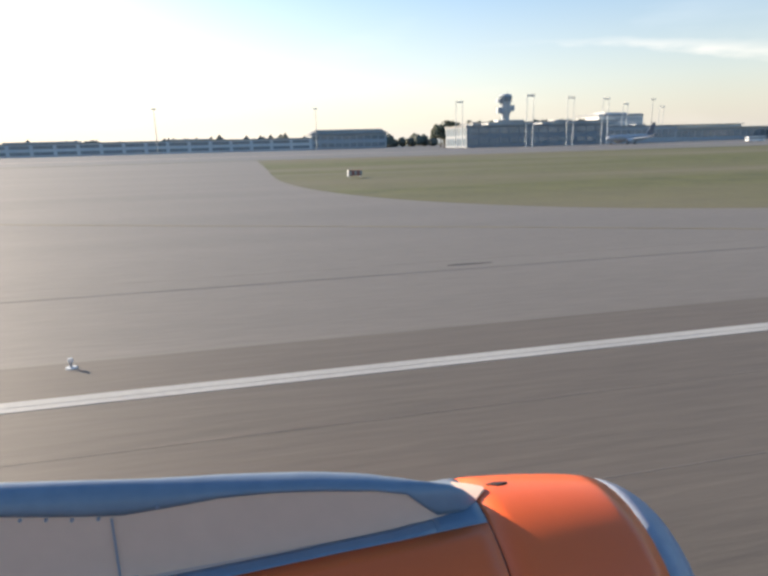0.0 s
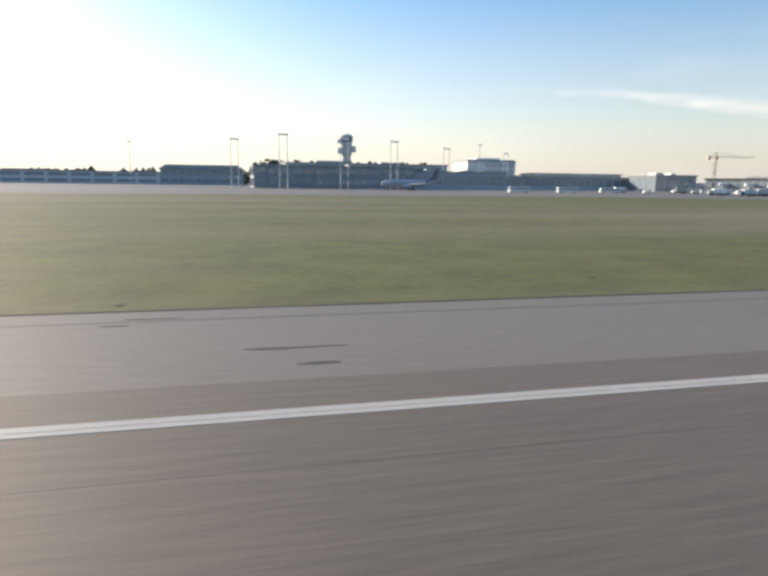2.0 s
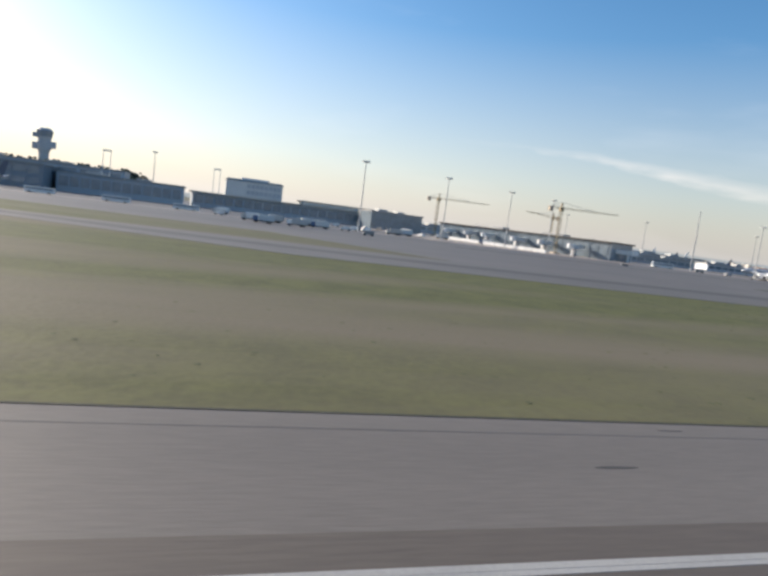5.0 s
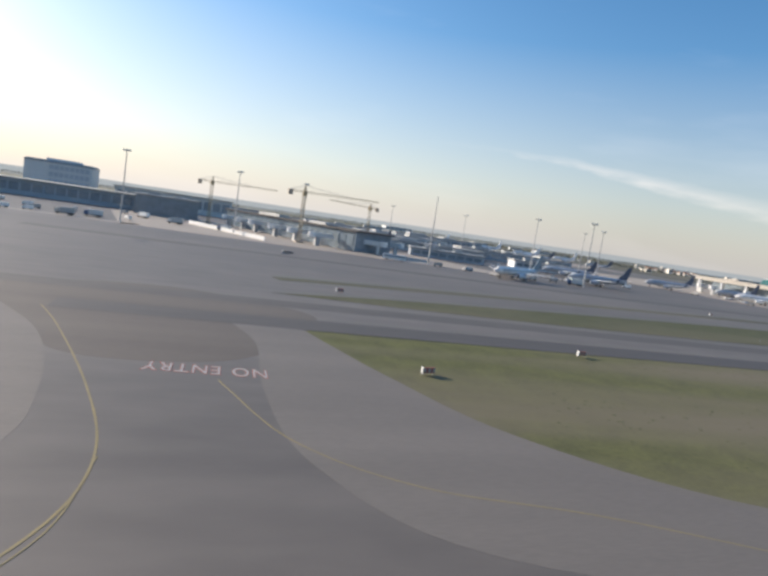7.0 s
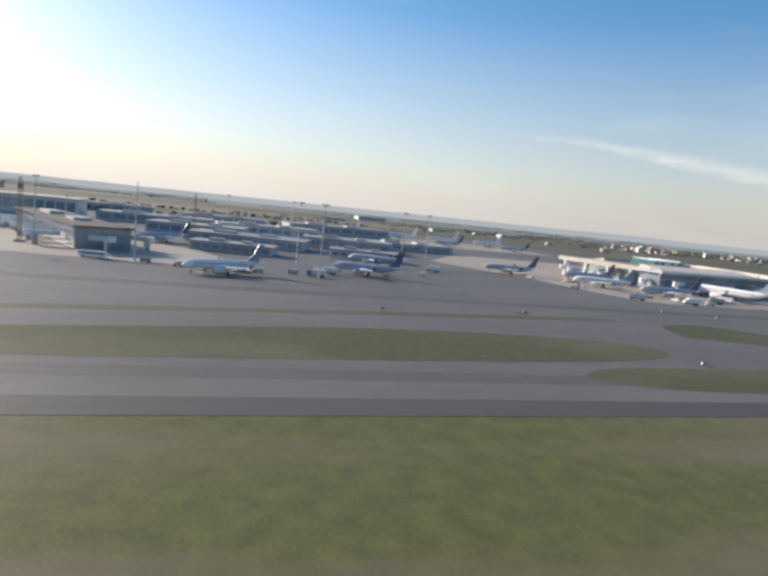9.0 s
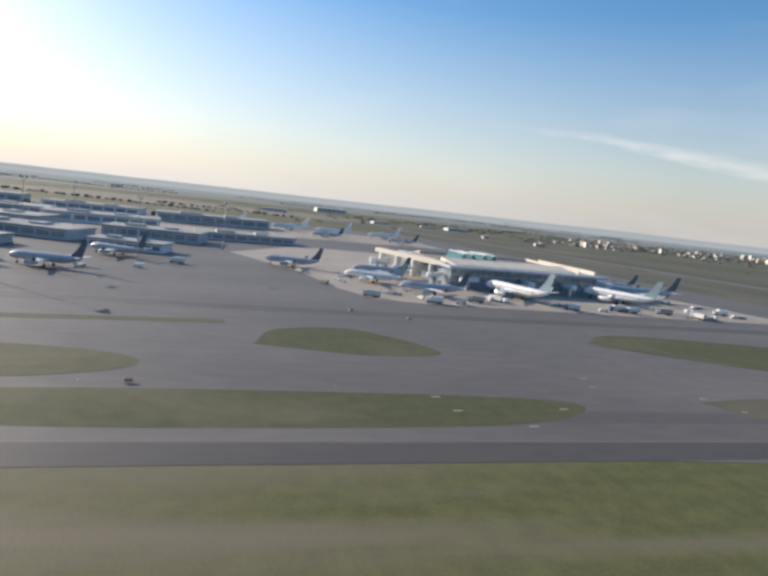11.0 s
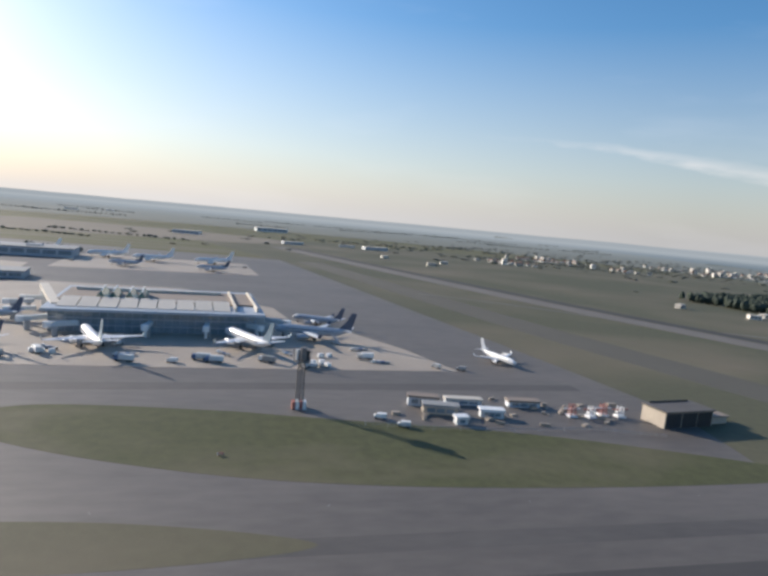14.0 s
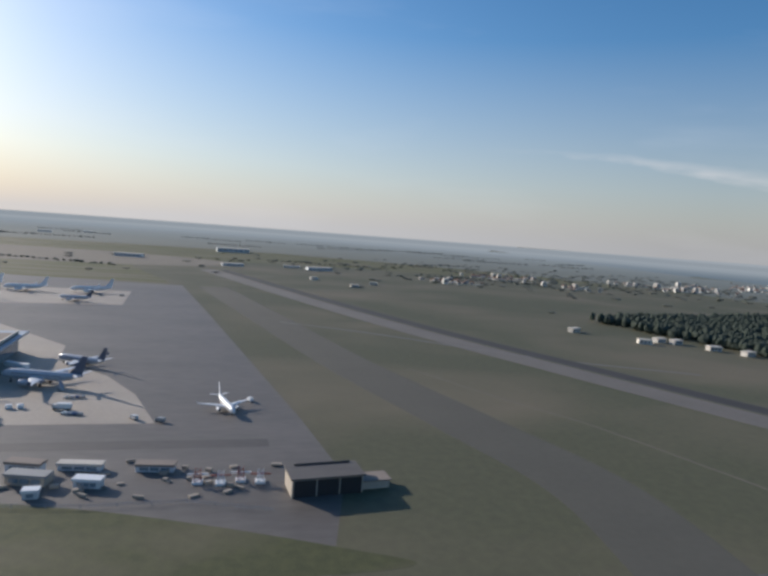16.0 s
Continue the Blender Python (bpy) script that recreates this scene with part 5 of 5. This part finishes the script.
clumps("grass_tufts", "fringe", tufts, "scattered dark tufts in the mown grass", "grass")

edge = []
for k in range(2200):
    x = rng.uniform(48, 330)
    if not 205 < x < 306:
        edge.append((x, RW + 0.06 + abs(rng.gauss(0, 0.03)), rng.uniform(0.04, 0.11), rng.uniform(0.010, 0.022)))
clumps("grass_fringe", "fringe", edge, "ragged dark grass fringe along the paved shoulder", "grass")


# ground equipment round the parked airliners
def cart_train(m):
    c = thing("baggage_train", m, "short train of grey baggage carts on the apron", "baggage cart", "ground equipment")
    for k in range(3):
        cart = part("cart", box(-0.35, 0.35, k * 1.2 - 0.5, k * 1.2 + 0.5, 0.2, 0.28, bm=box(-0.33, 0.33, k * 1.2 - 0.48, k * 1.2 + 0.48, 0.28, 0.62)), ("steel", "van_blue", "jet_grey")[k], c)
        wheels(c, (-0.3, 0.3), (k * 1.2 - 0.3, k * 1.2 + 0.3), 0.1)
    part("tug", loft([[(x, y, z) for y, z in ((3.2, 0.15), (4.3, 0.15), (4.3, 0.45), (3.8, 0.5), (3.7, 0.8), (3.2, 0.8))] for x in (-0.35, 0.35)]), "vehicle", c)
    wheels(c, (-0.32, 0.32), (3.4, 4.1), 0.15)
    return c


def stair_truck(m):
    c = thing("stair_truck", m, "white mobile passenger stairs beside an airliner", "stairs", "ground equipment")
    part("chassis", box(-0.45, 0.45, -1.6, 1.4, 0.25, 0.5), "vehicle", c)
    part("flight", loft([[(x, y, z) for y, z in ((-1.4, 0.5), (1.2, 1.9), (1.2, 2.1), (-1.4, 0.7))] for x in (-0.4, 0.4)]), "steel", c)
    for s in (-1, 1):
        part("rail", loft([[(s * 0.42 + d, y, z) for y, z in ((-1.4, 1.1), (1.2, 2.5), (1.2, 2.58), (-1.4, 1.18))] for d in (-0.02, 0.02)]), "white", c)
    part("platform", box(-0.42, 0.42, 1.2, 2.0, 1.9, 2.1), "steel", c)
    wheels(c, (-0.42, 0.42), (-1.1, 1.0), 0.2)
    return c


ct, st = cart_train(pose(471, 140, 0.03, 0, 0, 60)), stair_truck(pose(483, 147, 0.03, 0, 0, -30))
for x, y, a in ((509, 139, 40), (488, 137, 100), (442, 136, 70), (431, 152, 20), (436, 163, 80), (455, 151, 120), (524, 141, 30), (333, 131, 60), (352, 146, 30), (545, 150, 100), (548, 136, 80)):
    copy_thing(ct, pose(x, y, 0.03, 0, 0, a))
for x, y, a in ((520, 152, -20), (447, 146, 50), (538, 157, 30), (323, 131, 20), (368, 147, -30), (441, 168, 60)):
    copy_thing(st, pose(x, y, 0.03, 0, 0, a))
crates = thing("site_clutter", pose(0, 0, 0), "pale crates, pipes and rubble in the fenced compound", "clutter", kind="stuff")
bm = bmesh.new()
for k in range(30):
    x, y = rng.uniform(538, 592), rng.uniform(92, 108)
    w, d, h = rng.uniform(0.2, 1.1), rng.uniform(0.15, 0.5), rng.uniform(0.15, 0.7)
    box(-w, w, -d, d, 0, h, bm, pose(x, y, 0.01, 0, 0, rng.uniform(-40, 40)))
part("crate", bm, "concrete", crates)
fence = thing("compound_fence", pose(0, 0, 0), "grey post and rail fence round the compound", "fence")
pts = [(533, 92), (545, 90), (560, 89), (576, 90), (590, 86)]
for (x0, y0), (x1, y1) in zip(pts, pts[1:]):
    for z in (0.35, 0.7):
        part("rail", rod((x0, y0, z), (x1, y1, z), 0.03, seg=4), "steel", fence)
    for f in (0, 0.33, 0.66):
        part("post", rod((x0 + (x1 - x0) * f, y0 + (y1 - y0) * f, 0), (x0 + (x1 - x0) * f, y0 + (y1 - y0) * f, 0.85), 0.05, seg=6), "steel", fence)

box0 = thing("cargo_container", pose(526.9, 133.2, 0.032, 0, 0, 15), "small white cargo container standing on the apron", "container", "cargo containers")
part("shell", loft([[(x, y, z) for x, y in ((-0.7, -0.45), (0.7, -0.45), (0.7, 0.45), (-0.7, 0.45))] if z < 0.5 else [(x, y, z) for x, y in ((-0.62, -0.45), (0.62, -0.45), (0.62, 0.45), (-0.62, 0.45))] for z in (0.12, 0.4, 0.95)]), "white", box0)
part("base", box(-0.72, 0.72, -0.47, 0.47, 0, 0.12), "steel", box0)
for x, y in ((528.9, 133.6), (531.0, 134.1), (531.6, 140.6), (533.8, 141.1), (467, 137.5), (469, 137.2), (471.2, 137)):
    copy_thing(box0, pose(x, y, 0.032, 0, 0, 15 + 7 * (x % 3)))
cone0 = thing("marker_cone", pose(518.3, 43.2, 0.02), "small dull red and white marker cone on the service strip", "cone", "marker cones")
part("base", box(-0.16, 0.16, -0.16, 0.16, 0, 0.04), "dark", cone0)
part("cone", rod((0, 0, 0.04), (0, 0, 0.55), 0.15, 0.03, 10), "rust_red", cone0)
part("sleeve", rod((0, 0, 0.22), (0, 0, 0.36), 0.106, 0.07, 10), "white", cone0, "white reflective sleeve")
for k in range(1, 9):
    copy_thing(cone0, pose(518.3 + k * 1.0, 43.2 - k * 0.14, 0.02))

# added emissive ring closing the plain, its glow standing in for distance haze
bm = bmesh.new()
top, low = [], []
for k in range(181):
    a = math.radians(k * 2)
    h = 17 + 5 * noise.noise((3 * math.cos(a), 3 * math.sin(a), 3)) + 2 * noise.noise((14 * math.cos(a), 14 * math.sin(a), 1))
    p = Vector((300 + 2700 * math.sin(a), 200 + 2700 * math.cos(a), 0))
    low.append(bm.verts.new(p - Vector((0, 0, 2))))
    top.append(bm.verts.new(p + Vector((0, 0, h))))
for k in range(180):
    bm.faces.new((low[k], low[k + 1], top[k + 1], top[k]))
tagged(part("backdrop_plain", bm, "ridge"), "blue-grey glowing ring standing in for haze on the horizon", "backdrop", kind="structure")


# ---- jet engine beside the start of the runway ----
engine = thing("jet_engine", pose(0, 1.62, 0.475), "orange and grey jet engine nacelle with a metal inlet lip", "jet engine")


def turn_ring(x, r, n=40, squash=1.0):
    return [(x, r * math.cos(k * math.tau / n), r * math.sin(k * math.tau / n) * squash) for k in range(n)]


def skin(stations, low, high, radius, n=10):
    """A thin curved panel on the nacelle between two lines of angles, seen up from the runway side."""
    rings = []
    for x in stations:
        lo, hi, r = low(x), high(x), radius(x)
        arc = [math.radians(lo + (hi - lo) * k / n) for k in range(n + 1)]
        rings.append([(x, -r * math.cos(a), r * math.sin(a)) for a in arc] + [(x, -(r - 0.012) * math.cos(a), (r - 0.012) * math.sin(a)) for a in reversed(arc)])
    return loft(rings)


def along(*pts):
    """A line given by points, read off at any x."""
    return lambda x: float(np.interp(x, [p[0] for p in pts], [p[1] for p in pts]))


def even(x0, x1, count):
    return [x0 + (x1 - x0) * k / count for k in range(count + 1)]


girth = along((-1.6, 0.40), (-1.0, 0.47), (-0.5, 0.498), (0.0, 0.500), (0.66, 0.499))
rise = lambda d: (lambda x: girth(x) + d)
band_low = along((-1.2, 69.0), (-0.106, 73.9), (0.055, 74.8), (0.196, 75.7), (0.342, 76.2), (0.631, 77.8))
band_high = along((-1.2, 74.5), (-0.289, 78.0), (-0.079, 78.9), (0.059, 79.5), (0.203, 80.6), (0.353, 81.5), (0.485, 84.0))
part("inlet_lip", loft([turn_ring(x, r) for x, r in ((1.165, 0.4385), (1.21, 0.422), (1.25, 0.403), (1.285, 0.378), (1.30, 0.35), (1.28, 0.325), (1.2, 0.315))]), "lip", engine, "bare metal inlet lip", True)
part("fan", loft([turn_ring(x, r) for x, r in ((1.0, 0.315), (1.02, 0.31))]), "dark", engine)
part("fan_cowl", loft([turn_ring(x, r) for x, r in ((0.655, 0.497), (0.74, 0.494), (0.82, 0.488), (0.92, 0.477), (1.02, 0.464), (1.1, 0.451), (1.165, 0.4385))]), "orange", engine, "glossy orange fan cowl", True)
part("seam", loft([turn_ring(x, r) for x, r in ((0.650, 0.4945), (0.655, 0.4945))]), "dark", engine)
part("reverser_cowl", loft([turn_ring(x, girth(x) - 0.002) for x in even(-1.6, 0.65, 14)]), "cowl", engine, "warm grey reverser cowl", True)
part("orange_flank", skin(even(-1.2, 0.649, 30), lambda x: -60.0, band_low, rise(0.001), 24), "orange", engine, "glossy orange lower flank", True)
part("grey_band", skin(even(-1.2, 0.485, 26), band_low, band_high, rise(0.002), 3), "pylon", engine, "slanting blue-grey painted band", True)
part("grey_collar", skin(even(0.485, 0.648, 5), band_low, lambda x: 116.0, rise(0.002), 12), "pylon", engine, "blue-grey collar ahead of the reverser panel", True)
part("vent_grille", skin(even(-0.68, -0.364, 8), lambda x: 77.5, lambda x: 82.5, rise(0.0015), 3), "lip", engine, "dark slotted vent grille")
part("panel_seam", skin((-0.411, -0.406), lambda x: 66.0, lambda x: 84.0, rise(0.0025), 6), "lip", engine)
crest = along((-1.6, 0.915), (-0.68, 0.797), (-0.5, 0.775), (-0.32, 0.751), (-0.13, 0.730), (0.134, 0.695), (0.265, 0.668), (0.37, 0.638), (0.478, 0.609), (0.558, 0.582), (0.62, 0.545), (0.65, 0.505))
brow = along((-1.6, 0.88), (-0.67, 0.740), (-0.5, 0.709), (-0.38, 0.691), (-0.257, 0.693), (-0.13, 0.698), (0.004, 0.690), (0.14, 0.672), (0.297, 0.644), (0.43, 0.600), (0.475, 0.52), (0.65, 0.485))
half = along((-1.6, 0.10), (0.25, 0.078), (0.45, 0.062), (0.6, 0.04), (0.65, 0.012))
side, cap = [], []
for x in even(-1.6, 0.648, 46):
    w, t, b = half(x), crest(x), min(brow(x), crest(x) - 0.014)
    side.append([(x, -w, 0.40), (x, -w, b - 0.004), (x, -w * 0.1, b - 0.004), (x, 0.0, 0.40)])
    cap.append([(x, -w * 0.5 + w * 0.56 * math.cos(q), b - 0.006 + (t - b + 0.006) * math.sin(q) ** 0.9) for q in [math.pi * k / 14 for k in range(15)]])
part("pylon", loft(side), "cowl", engine, "warm grey pylon fairing along the top")
part("pylon_cap", loft(cap), "pylon", engine, "blue-grey rounded cap of the pylon", True)
for x, z in ((-0.622, 0.726), (-0.563, 0.716), (-0.503, 0.705), (-0.44, 0.697), (-0.293, 0.705)):
    part("bolt", rod((x, -0.094, z - 0.012), (x, -0.08, z - 0.012), 0.004, 0.006, 8), "lip", engine)
part("seam_strip", box(-0.411, -0.406, -0.091, -0.08, 0.49, 0.68), "lip", engine)
part("fairing_tip", skin(even(0.62, 0.70, 4), along((0.62, 92.5), (0.64, 88.5), (0.70, 96.0)), along((0.62, 108.0), (0.70, 98.0)), lambda x: 0.5035, 4), "cowl", engine, "small grey fairing tip")
part("drain_slot", skin(even(0.725, 0.80, 6), along((0.725, 101.0), (0.76, 99.0), (0.80, 100.6)), along((0.725, 101.4), (0.76, 102.6), (0.80, 101.0)), lambda x: 0.4955, 4), "dark", engine, "small dark slot")
